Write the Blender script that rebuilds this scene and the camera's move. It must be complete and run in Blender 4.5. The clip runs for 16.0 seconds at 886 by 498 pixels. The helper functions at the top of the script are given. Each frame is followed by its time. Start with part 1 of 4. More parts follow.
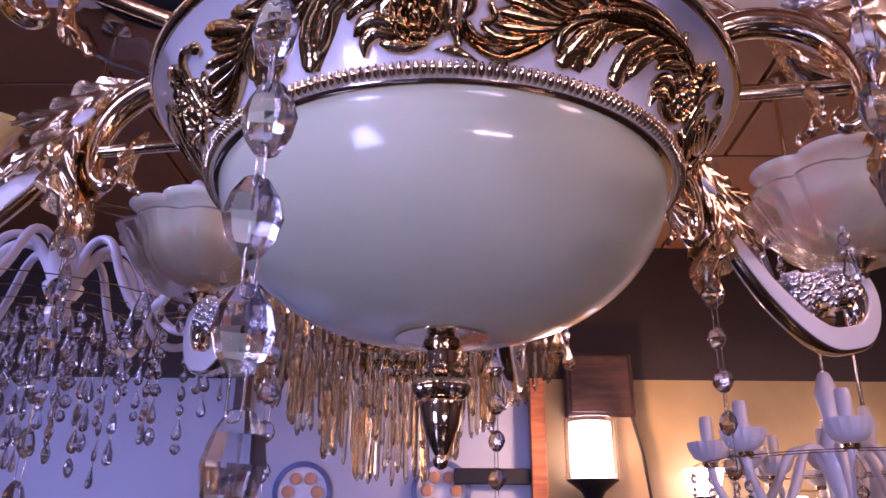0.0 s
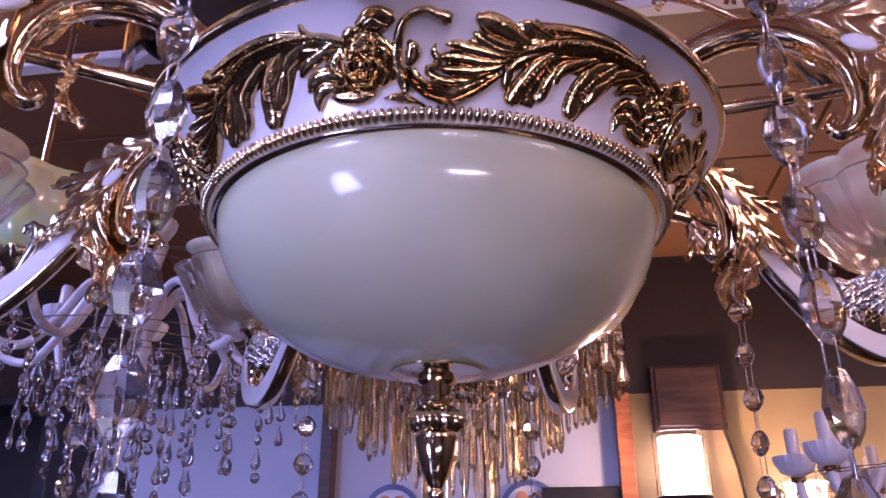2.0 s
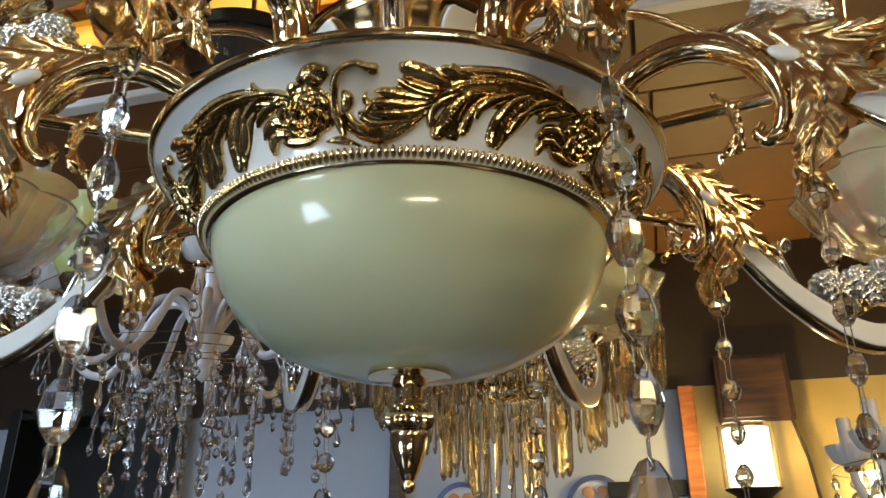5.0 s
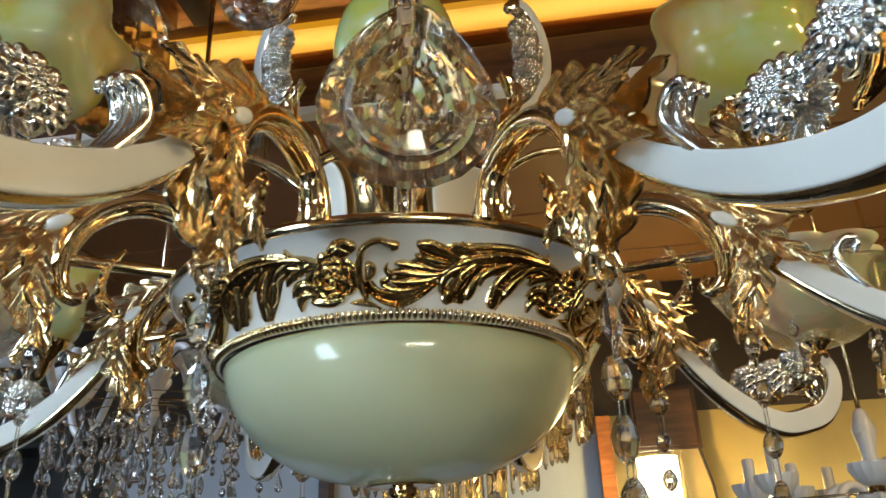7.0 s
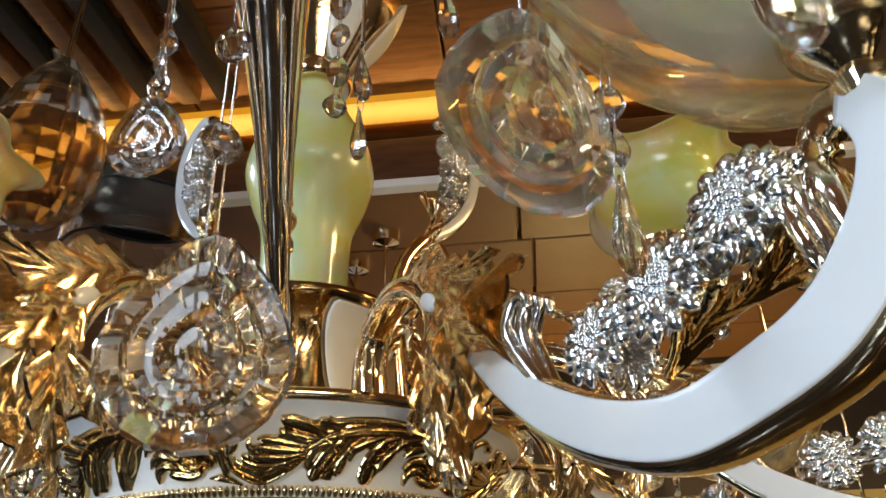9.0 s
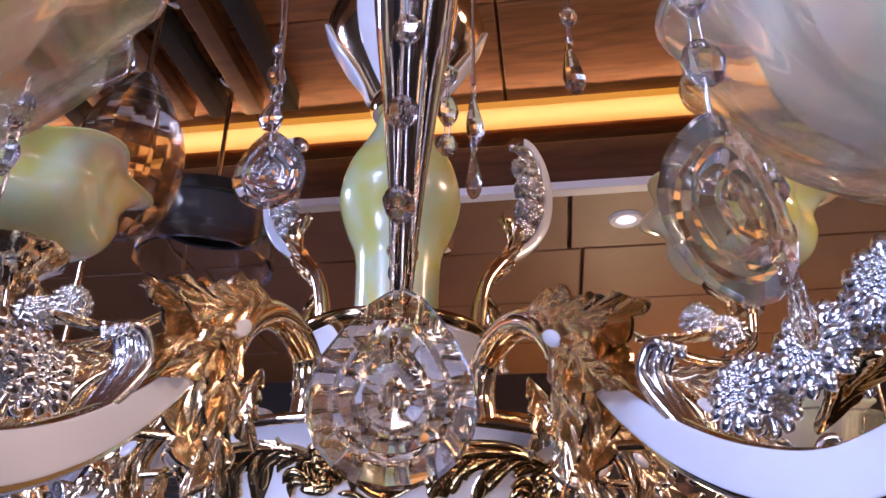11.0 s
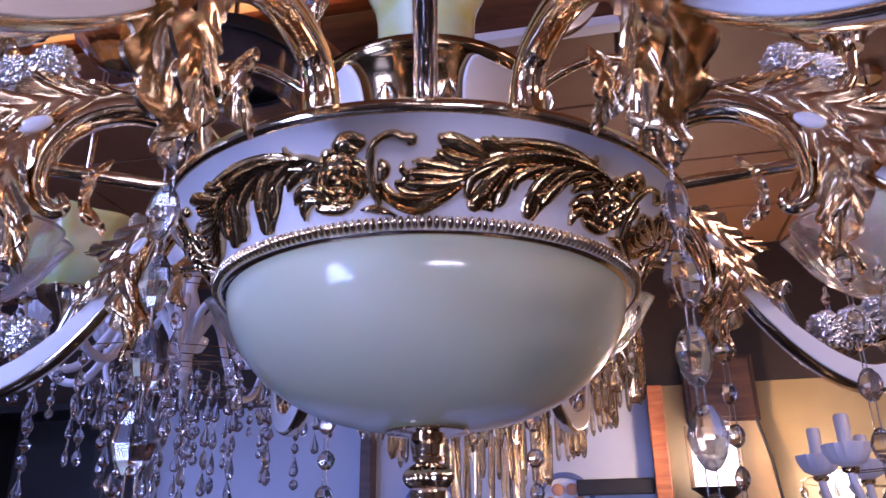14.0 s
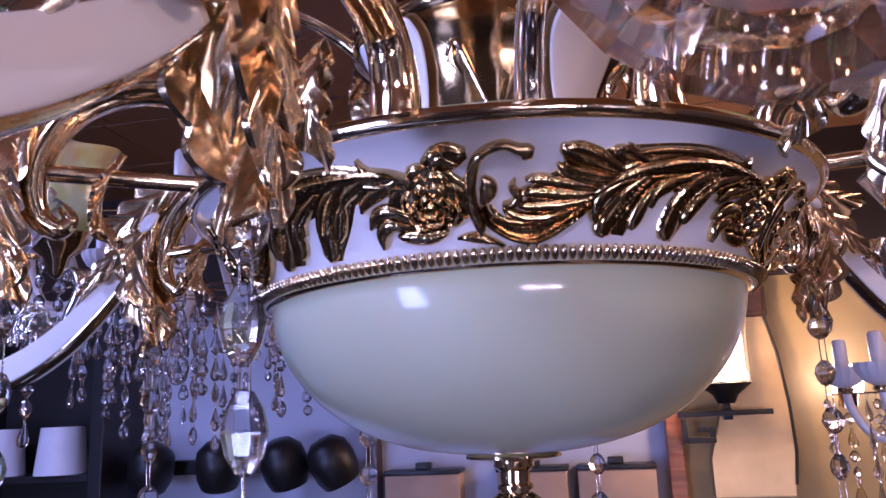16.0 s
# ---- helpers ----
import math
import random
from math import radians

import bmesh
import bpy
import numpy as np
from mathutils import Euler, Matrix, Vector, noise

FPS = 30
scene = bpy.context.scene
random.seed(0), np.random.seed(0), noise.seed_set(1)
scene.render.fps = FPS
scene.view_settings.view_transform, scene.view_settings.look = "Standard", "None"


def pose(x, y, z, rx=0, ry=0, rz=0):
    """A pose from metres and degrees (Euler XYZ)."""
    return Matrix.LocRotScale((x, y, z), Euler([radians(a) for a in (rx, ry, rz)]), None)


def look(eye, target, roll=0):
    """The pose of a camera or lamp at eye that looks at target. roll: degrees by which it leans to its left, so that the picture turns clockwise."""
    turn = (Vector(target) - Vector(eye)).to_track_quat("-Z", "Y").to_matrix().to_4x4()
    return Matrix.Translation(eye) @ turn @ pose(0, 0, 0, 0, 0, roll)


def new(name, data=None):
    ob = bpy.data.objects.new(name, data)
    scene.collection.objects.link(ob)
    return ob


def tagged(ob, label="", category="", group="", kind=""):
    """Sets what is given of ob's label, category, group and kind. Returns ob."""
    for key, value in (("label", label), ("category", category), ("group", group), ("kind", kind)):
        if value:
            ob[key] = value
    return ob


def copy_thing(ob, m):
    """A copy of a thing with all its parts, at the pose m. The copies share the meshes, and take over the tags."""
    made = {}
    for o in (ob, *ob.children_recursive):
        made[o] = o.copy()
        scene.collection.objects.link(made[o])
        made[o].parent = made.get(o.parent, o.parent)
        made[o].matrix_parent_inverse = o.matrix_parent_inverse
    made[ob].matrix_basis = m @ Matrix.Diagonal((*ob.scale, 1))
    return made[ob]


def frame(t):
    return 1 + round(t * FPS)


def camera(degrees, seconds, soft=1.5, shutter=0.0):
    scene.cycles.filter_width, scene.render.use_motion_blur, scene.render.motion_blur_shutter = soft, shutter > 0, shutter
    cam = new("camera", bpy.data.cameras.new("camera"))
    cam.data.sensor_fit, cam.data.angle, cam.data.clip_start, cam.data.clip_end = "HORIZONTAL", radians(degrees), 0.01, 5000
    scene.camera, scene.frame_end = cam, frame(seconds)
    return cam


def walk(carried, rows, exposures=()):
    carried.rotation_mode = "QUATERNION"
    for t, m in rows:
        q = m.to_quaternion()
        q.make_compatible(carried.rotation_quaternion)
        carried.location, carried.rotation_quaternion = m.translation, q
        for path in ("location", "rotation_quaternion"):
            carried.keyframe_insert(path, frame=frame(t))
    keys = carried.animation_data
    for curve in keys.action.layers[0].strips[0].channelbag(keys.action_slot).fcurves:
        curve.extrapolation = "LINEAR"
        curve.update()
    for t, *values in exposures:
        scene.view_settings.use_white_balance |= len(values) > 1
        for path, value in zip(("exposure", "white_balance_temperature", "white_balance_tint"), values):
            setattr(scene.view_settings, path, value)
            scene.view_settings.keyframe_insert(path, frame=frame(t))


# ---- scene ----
cam = camera(59.7, 16.0, soft=1.5, shutter=0.35)
PATH = [
    (0, (0.008, -0.004, 1.602), (-0.016, 1.854, 2.34), 0.6),
    (0.5, (0.037, -0.003, 1.604), (-0.097, 1.848, 2.35), 0.7),
    (1, (0.076, -0.011, 1.608), (-0.13, 1.825, 2.374), -0.4),
    (1.5, (0.085, -0.019, 1.608), (-0.164, 1.815, 2.366), -0.2),
    (2, (0.098, -0.015, 1.612), (-0.171, 1.808, 2.388), 0.0),
    (2.5, (0.113, -0.025, 1.613), (-0.187, 1.787, 2.405), -0.3),
    (3, (0.139, -0.038, 1.612), (-0.213, 1.763, 2.406), -0.4),
    (3.2, (0.146, -0.045, 1.612), (-0.229, 1.752, 2.406), -0.2),
    (5.3, (0.215, -0.071, 1.592), (-0.31, 1.702, 2.355), -0.6),
    (5.5, (0.212, -0.084, 1.588), (-0.346, 1.682, 2.343), -0.8),
    (6, (0.184, -0.16, 1.602), (-0.266, 1.626, 2.381), -1.5),
    (6.5, (0.156, -0.206, 1.651), (-0.168, 1.609, 2.426), -2.4),
    (7, (0.166, -0.217, 1.678), (-0.084, 1.606, 2.46), -2.3),
    (7.5, (0.205, -0.203, 1.692), (0.007, 1.61, 2.514), -2.5),
    (8, (0.238, -0.196, 1.715), (0.067, 1.602, 2.574), -2.1),
    (8.5, (0.261, -0.201, 1.757), (0.094, 1.588, 2.635), -1.3),
    (9, (0.264, -0.222, 1.779), (0.069, 1.552, 2.682), -1.3),
    (9.5, (0.257, -0.267, 1.785), (0.052, 1.493, 2.713), -1.1),
    (9.7, (0.249, -0.287, 1.785), (0.04, 1.473, 2.71), -0.8),
    (11.8, (0.177, -0.29, 1.791), (-0.109, 1.5, 2.636), 0.3),
    (12, (0.178, -0.258, 1.782), (-0.108, 1.541, 2.608), -0.1),
    (12.5, (0.199, -0.181, 1.751), (-0.121, 1.631, 2.535), -0.5),
    (13, (0.204, -0.126, 1.727), (-0.241, 1.658, 2.514), -0.7),
    (13.5, (0.201, -0.111, 1.707), (-0.242, 1.691, 2.453), -1.2),
    (14, (0.163, -0.094, 1.665), (-0.216, 1.729, 2.394), -0.7),
    (14.5, (0.151, -0.074, 1.684), (-0.32, 1.769, 2.301), -0.9),
    (15, (0.116, -0.046, 1.706), (-0.325, 1.842, 2.197), -1.9),
    (15.5, (0.083, -0.019, 1.769), (-0.294, 1.894, 2.216), -2.7),
    (16, (0.068, -0.029, 1.801), (-0.287, 1.893, 2.222), -2.5),
]

EXPOSURES = [
    (0, -0.35, 5050, 74),
    (0.5, -0.26, 4980, 28),
    (1.0, -0.26, 6650, -18),
    (1.5, -0.3, 5700, 22),
    (2.0, -0.28, 4980, 68),
    (2.5, -0.3, 5000, 24),
    (3.0, -0.3, 6200, -20),
    (5.5, -0.3, 5500, 14),
    (6.0, -0.35, 5000, 68),
    (6.5, -0.35, 5100, 44),
    (7.0, -0.3, 5700, -6),
    (7.5, -0.3, 5350, 8),
    (8.0, -0.35, 4680, 60),
    (8.5, -0.3, 4600, 62),
    (9.0, -0.2, 5800, 1),
    (9.5, -0.12, 5800, -5),
    (12.0, -0.1, 4400, 62),
    (12.5, -0.28, 4450, 58),
    (13.0, -0.27, 5300, 4),
    (13.5, -0.3, 5400, 0),
    (14.0, -0.35, 4550, 50),
    (14.5, -0.35, 4700, 54),
    (15.0, -0.3, 5300, -12),
    (15.5, -0.35, 5300, 14),
    (16.0, -0.42, 4720, 56),
]
walk(cam, [(t, look(eye, target, roll)) for t, eye, target, roll in PATH], EXPOSURES)

# ---- light ----
world = bpy.data.worlds.new("world")
scene.world = world
world.use_nodes = True
world.node_tree.nodes["Background"].inputs[0].default_value = (0.9, 0.85, 0.8, 1)
world.node_tree.nodes["Background"].inputs[1].default_value = 0.035


def area_lamp(name, eye, target, size, size_y, watts, colour):
    data = bpy.data.lights.new(name, "AREA")
    data.shape, data.size, data.size_y, data.energy, data.color = "RECTANGLE", size, size_y, watts, colour
    ob = new(name, data)
    ob.matrix_world = look(eye, target)
    return ob


# ---- materials ----
def material(name, colour, rough=0.5, metal=0.0, vary=0.12, scale=8.0, bump=0.0, bump_scale=60.0, rough_vary=0.08, **extra):
    """A principled surface with two scales of variation in colour, gloss and relief."""
    m = bpy.data.materials.new(name)
    m.use_nodes = True
    nt = m.node_tree
    b = nt.nodes["Principled BSDF"]
    tex = nt.nodes.new("ShaderNodeTexCoord")
    n1 = nt.nodes.new("ShaderNodeTexNoise")
    n1.inputs["Scale"].default_value, n1.inputs["Detail"].default_value = scale, 6
    nt.links.new(tex.outputs["Object"], n1.inputs["Vector"])
    n2 = nt.nodes.new("ShaderNodeTexNoise")
    n2.inputs["Scale"].default_value, n2.inputs["Detail"].default_value = bump_scale, 4
    nt.links.new(tex.outputs["Object"], n2.inputs["Vector"])
    ramp = nt.nodes.new("ShaderNodeMapRange")
    ramp.inputs[1].default_value, ramp.inputs[2].default_value = 0.25, 0.75
    ramp.inputs[3].default_value, ramp.inputs[4].default_value = 1 - vary, 1 + vary
    nt.links.new(n1.outputs["Fac"], ramp.inputs[0])
    mul = nt.nodes.new("ShaderNodeVectorMath")
    mul.operation = "SCALE"
    mul.inputs[0].default_value = colour
    nt.links.new(ramp.outputs[0], mul.inputs["Scale"])
    nt.links.new(mul.outputs[0], b.inputs["Base Color"])
    rr = nt.nodes.new("ShaderNodeMapRange")
    rr.inputs[3].default_value, rr.inputs[4].default_value = max(0.0, rough - rough_vary), min(1.0, rough + rough_vary)
    nt.links.new(n2.outputs["Fac"], rr.inputs[0])
    nt.links.new(rr.outputs[0], b.inputs["Roughness"])
    b.inputs["Metallic"].default_value = metal
    if bump:
        bm_ = nt.nodes.new("ShaderNodeBump")
        bm_.inputs["Strength"].default_value = bump
        bm_.inputs["Distance"].default_value = 0.002
        nt.links.new(n2.outputs["Fac"], bm_.inputs["Height"])
        nt.links.new(bm_.outputs[0], b.inputs["Normal"])
    for key, value in extra.items():
        b.inputs[key.replace("_", " ")].default_value = value
    return m


def glass(name, colour=(1, 1, 1), rough=0.0, ior=1.55, film=0.0, clear=0.0):
    m = bpy.data.materials.new(name)
    m.use_nodes = True
    nt = m.node_tree
    b = nt.nodes["Principled BSDF"]
    b.inputs["Base Color"].default_value = (*colour, 1)
    b.inputs["Roughness"].default_value = rough
    b.inputs["IOR"].default_value = ior
    b.inputs["Transmission Weight"].default_value = 1
    b.inputs["Thin Film Thickness"].default_value = film
    b.inputs["Thin Film IOR"].default_value = 1.9
    if clear:
        thru = nt.nodes.new("ShaderNodeBsdfTransparent")
        thru.inputs[0].default_value = (*colour, 1)
        mix = nt.nodes.new("ShaderNodeMixShader")
        mix.inputs[0].default_value = clear
        nt.links.new(b.outputs[0], mix.inputs[1])
        nt.links.new(thru.outputs[0], mix.inputs[2])
        nt.links.new(mix.outputs[0], nt.nodes["Material Output"].inputs[0])
    return m


def glow(name, colour, strength):
    m = bpy.data.materials.new(name)
    m.use_nodes = True
    b = m.node_tree.nodes["Principled BSDF"]
    b.inputs["Base Color"].default_value = (0.05, 0.05, 0.05, 1)
    b.inputs["Emission Color"].default_value = (*colour, 1)
    b.inputs["Emission Strength"].default_value = strength
    return m


def wood(name, dark, light, rough=0.4, scale=3.0):
    m = material(name, light, rough, vary=0.1)
    nt = m.node_tree
    b = nt.nodes["Principled BSDF"]
    tex = nt.nodes.new("ShaderNodeTexCoord")
    mp = nt.nodes.new("ShaderNodeMapping")
    mp.inputs["Scale"].default_value = (scale, scale * 8, scale * 8)
    nt.links.new(tex.outputs["Object"], mp.inputs[0])
    n = nt.nodes.new("ShaderNodeTexNoise")
    n.inputs["Scale"].default_value, n.inputs["Detail"].default_value, n.inputs["Distortion"].default_value = 2, 8, 0.6
    nt.links.new(mp.outputs[0], n.inputs["Vector"])
    r = nt.nodes.new("ShaderNodeValToRGB")
    r.color_ramp.elements[0].position, r.color_ramp.elements[1].position = 0.3, 0.7
    r.color_ramp.elements[0].color, r.color_ramp.elements[1].color = (*dark, 1), (*light, 1)
    nt.links.new(n.outputs["Fac"], r.inputs[0])
    nt.links.new(r.outputs[0], b.inputs["Base Color"])
    return m


def onyx(name, one, two):
    """Milky glass whose tint drifts between two greens in soft clouds."""
    m = material(name, one, 0.22, vary=0.1, scale=9, Coat_Weight=0.7, Coat_Roughness=0.05, Subsurface_Weight=0.5, Subsurface_Scale=0.03)
    nt = m.node_tree
    b = nt.nodes["Principled BSDF"]
    tex = nt.nodes.new("ShaderNodeTexCoord")
    n = nt.nodes.new("ShaderNodeTexNoise")
    n.inputs["Scale"].default_value, n.inputs["Detail"].default_value, n.inputs["Distortion"].default_value = 11, 5, 0.8
    nt.links.new(tex.outputs["Object"], n.inputs["Vector"])
    r = nt.nodes.new("ShaderNodeValToRGB")
    r.color_ramp.elements[0].position, r.color_ramp.elements[1].position = 0.38, 0.62
    r.color_ramp.elements[0].color, r.color_ramp.elements[1].color = (*one, 1), (*two, 1)
    nt.links.new(n.outputs["Fac"], r.inputs[0])
    nt.links.new(r.outputs[0], b.inputs["Base Color"])
    return m


GOLD = material("polished_gold", (0.88, 0.71, 0.45), 0.10, 1.0, vary=0.06, scale=30, bump=0.12, bump_scale=120, rough_vary=0.04)
# Darker copy of the gold: the relief's dark reflections are in the base colour.
GOLD_DEEP = material("darkened_gold", (0.60, 0.44, 0.21), 0.06, 1.0, vary=0.2, scale=90, bump=0.28, bump_scale=210, rough_vary=0.05)
CHROME = material("pale_gold_plate", (0.95, 0.86, 0.74), 0.08, 1.0, vary=0.05, scale=25, bump=0.06, bump_scale=90, rough_vary=0.05)
GOLD_LEAF = material("satin_gold", (0.86, 0.66, 0.38), 0.20, 1.0, vary=0.08, scale=40, bump=0.05, bump_scale=90, rough_vary=0.05)
SILVER = material("silver_plate", (0.90, 0.90, 0.90), 0.20, 1.0, vary=0.06, scale=40, bump=0.1, bump_scale=120, rough_vary=0.04)
ENAMEL = material("white_enamel", (0.86, 0.86, 0.86), 0.18, vary=0.03, scale=18, bump=0.05, bump_scale=40, Coat_Weight=0.6, Coat_Roughness=0.05)
BOWL = material("milky_green_glass", (0.59, 0.62, 0.43), 0.20, vary=0.05, scale=7, rough_vary=0.03, Specular_IOR_Level=0.2, Coat_Weight=0.5, Coat_Roughness=0.04, Subsurface_Weight=0.25, Subsurface_Scale=0.02)
VASE = onyx("green_yellow_glass", (0.60, 0.60, 0.14), (0.62, 0.68, 0.40))
SHADE = material("cream_shade_glass", (0.84, 0.82, 0.60), 0.3, vary=0.1, scale=12, Coat_Weight=0.5, Subsurface_Weight=0.4, Subsurface_Scale=0.02)
CRYSTAL = glass("cut_crystal", (1.0, 0.99, 0.98), 0.0, 1.58, 0.0, 0.15)
CLEAR = glass("clear_glass", (1.0, 1.0, 1.0), 0.0, 1.45)
DISH = glass("clear_dish_glass", (1.0, 0.99, 0.95), 0.0, 1.48, 0.0, 0.40)
CRYSTAL_AMBER = glass("amber_crystal", (1.0, 0.92, 0.74), 0.0, 1.52, 0.0, 0.30)
WIRE = material("steel_pin", (0.75, 0.72, 0.68), 0.25, 1.0)
WALL = material("painted_wall", (0.46, 0.50, 0.60), 0.6, vary=0.06, scale=3, bump=0.1, bump_scale=200)
# Tan carries the sconce's yellow light on the wall in the colour.
SCONCE_TAN = material("sconce_tan_wall", (0.42, 0.30, 0.10), 0.6, vary=0.15, scale=4, bump=0.1)
# Brown taken down to near black, so polished gold mirrors a dark room.
DARK_WALL = material("dark_wallpaper", (0.040, 0.026, 0.016), 0.6, vary=0.15, scale=5, bump=0.1)
FLOOR = material("dark_floor_tile", (0.016, 0.013, 0.011), 0.15, vary=0.15, scale=3)
CEILING = wood("stained_ceiling_board", (0.14, 0.052, 0.012), (0.29, 0.115, 0.028), 0.4)
BROWN_SLAT = wood("brown_slat", (0.07, 0.028, 0.009), (0.14, 0.058, 0.018), 0.4)
ALMOND_CRYSTAL = glass("thick_cut_crystal", (1.0, 0.99, 0.98), 0.0, 1.56, 0.0, 0.22)
SOFFIT = material("soffit_panel", (0.20, 0.090, 0.026), 0.5, vary=0.12, scale=4)
DARK_WOOD = wood("dark_wood", (0.035, 0.016, 0.008), (0.09, 0.04, 0.018), 0.35)
ORANGE_WOOD = wood("orange_wood", (0.28, 0.09, 0.02), (0.48, 0.18, 0.05), 0.35)
WHITE_PAINT = material("white_paint", (0.78, 0.77, 0.75), 0.45, vary=0.05)
MATT_BLACK = material("matt_black", (0.008, 0.007, 0.006), 0.9, vary=0.3)
BLACK = material("black_metal", (0.012, 0.011, 0.010), 0.4, vary=0.3)


# ---- building helpers ----
def thing(name, label, category, group="", kind="", at=(0, 0, 0)):
    ob = new(name)
    ob.empty_display_size = 0.05
    ob.location = at
    return tagged(ob, label, category, group, kind)


def mesh_of(name, bm, mat, smooth=True, sharp=40):
    me = bpy.data.meshes.new(name)
    bmesh.ops.recalc_face_normals(bm, faces=bm.faces)
    bm.to_mesh(me)
    bm.free()
    me.materials.append(mat)
    if smooth:
        me.polygons.foreach_set("use_smooth", [True] * len(me.polygons))
        if sharp:
            me.set_sharp_from_angle(angle=radians(sharp))
    return me


def part(name, bm, mat, parent, label="", smooth=True, sharp=40, m=None):
    ob = new(name, mesh_of(name, bm, mat, smooth, sharp) if isinstance(bm, bmesh.types.BMesh) else bm)
    ob.parent = parent
    if m is not None:
        ob.matrix_basis = m
    return tagged(ob, label)


def single(name, bm, mat, label, category, group="", kind="", m=None, smooth=True, sharp=40):
    ob = new(name, mesh_of(name, bm, mat, smooth, sharp))
    if m is not None:
        ob.matrix_world = m
    return tagged(ob, label, category, group, kind)


def add_box(bm, lo, hi, bevel=0.0):
    c = [(a + b) / 2 for a, b in zip(lo, hi)]
    d = [b - a for a, b in zip(lo, hi)]
    r = bmesh.ops.create_cube(bm, size=1, matrix=Matrix.Translation(c) @ Matrix.Diagonal((*d, 1)))
    if bevel:
        edges = list({e for v in r["verts"] for e in v.link_edges})
        bmesh.ops.bevel(bm, geom=edges, offset=bevel, segments=2, affect="EDGES", profile=0.5)
    return bm


def box(lo, hi, bevel=0.0):
    return add_box(bmesh.new(), lo, hi, bevel)


def add_lathe(bm, profile, n=48, m=Matrix(), flute=None, flat=1.0):
    """Turns (radius, height) pairs about z. flute(i, a) scales the radius; flat squeezes y."""
    rows = []
    for i, (r, z) in enumerate(profile):
        if r < 1e-6:
            rows.append([bm.verts.new(m @ Vector((0, 0, z)))])
            continue
        ring = []
        for k in range(n):
            a = 2 * math.pi * k / n
            q = r * (flute(i, a) if flute else 1)
            ring.append(bm.verts.new(m @ Vector((q * math.cos(a), q * math.sin(a) * flat, z))))
        rows.append(ring)
    for a, b in zip(rows, rows[1:]):
        for k in range(n):
            j = (k + 1) % n
            if len(a) == 1 and len(b) == 1:
                continue
            if len(a) == 1:
                bm.faces.new((a[0], b[k], b[j]))
            elif len(b) == 1:
                bm.faces.new((a[k], b[0], a[j]))
            else:
                bm.faces.new((a[k], b[k], b[j], a[j]))
    return bm


def lathe(profile, n=48, m=Matrix(), flute=None, flat=1.0):
    return add_lathe(bmesh.new(), profile, n, m, flute, flat)


def spline(points, steps=6):
    """A smooth run through tuples of any length (Catmull-Rom)."""
    p = [np.array(q, float) for q in points]
    p = [2 * p[0] - p[1], *p, 2 * p[-1] - p[-2]]
    out = []
    for i in range(1, len(p) - 2):
        for k in range(steps):
            t = k / steps
            out.append(0.5 * (2 * p[i] + (p[i + 1] - p[i - 1]) * t + (2 * p[i - 1] - 5 * p[i] + 4 * p[i + 1] - p[i + 2]) * t * t + (3 * p[i] - p[i - 1] - 3 * p[i + 1] + p[i + 2]) * t ** 3))
    out.append(p[-2])
    return out


def add_sweep(bm, centres, normals, widths, heights, n=10, cap=True, box_power=1.0):
    """A tube along centres; widths across (binormal), heights along the given normals."""
    rings = []
    count = len(centres)
    for i in range(count):
        c = Vector(centres[i])
        t = (Vector(centres[min(i + 1, count - 1)]) - Vector(centres[max(i - 1, 0)])).normalized()
        u = Vector(normals[i])
        u = (u - t * u.dot(t)).normalized()
        w = t.cross(u)
        ring = []
        for k in range(n):
            a = 2 * math.pi * k / n
            ca, sa = math.cos(a), math.sin(a)
            ca = math.copysign(abs(ca) ** box_power, ca)
            sa = math.copysign(abs(sa) ** box_power, sa)
            ring.append(bm.verts.new(c + w * (ca * widths[i]) + u * (sa * heights[i])))
        rings.append(ring)
    for a, b in zip(rings, rings[1:]):
        for k in range(n):
            j = (k + 1) % n
            bm.faces.new((a[k], a[j], b[j], b[k]))
    if cap:
        bm.faces.new(rings[0][::-1])
        bm.faces.new(rings[-1])
    return bm


def add_ball(bm, c, r, u=8, v=6, squash=(1, 1, 1)):
    bmesh.ops.create_uvsphere(bm, u_segments=u, v_segments=v, radius=r, matrix=Matrix.Translation(c) @ Matrix.Diagonal((*squash, 1)))


# ---- the room ----
def structure(name, bm, mat, label, category, m=None):
    return single(name, bm, mat, label, category, kind="structure", m=m, smooth=False)


structure("floor", box((-3.6, -3.2, -0.1), (3.6, 3.4, 0)), FLOOR, "polished dark floor tiles of the lamp shop", "floor")
structure("wall_north", box((-3.6, 3.2, 0), (3.6, 3.35, 3.3)), WALL, "pale painted shop wall behind the lamps", "wall")
# Unseen walls that close the room, kept dark for the gold's reflections.
structure("wall_south", box((-3.6, -3.35, 0), (3.6, -3.2, 3.3)), DARK_WALL, "dark brown papered shop wall", "wall")
structure("wall_west", box((-3.75, -3.2, 0), (-3.6, 3.2, 3.3)), DARK_WALL, "dark brown papered side wall, out of view", "wall")
structure("wall_east", box((3.6, -3.2, 0), (3.75, 3.2, 3.3)), DARK_WALL, "dark brown papered side wall, out of view", "wall")
ceiling_bm = box((-3.6, -3.2, 3.16), (3.6, 3.2, 3.3))
for i in range(10):
    for j in range(8):
        x0, y0 = -3.5 + i * 0.71 + 0.06, -3.26 + j * 0.62
        if y0 < 1.45:
            add_box(ceiling_bm, (x0 + 0.004, max(y0, -3.19) + 0.004, 3.12), (min(x0 + 0.706, 3.59), min(y0 + 0.616, 1.6), 3.161), 0.003)
structure("ceiling", ceiling_bm, CEILING, "raised ceiling of brown stained boards with dark joints", "ceiling")
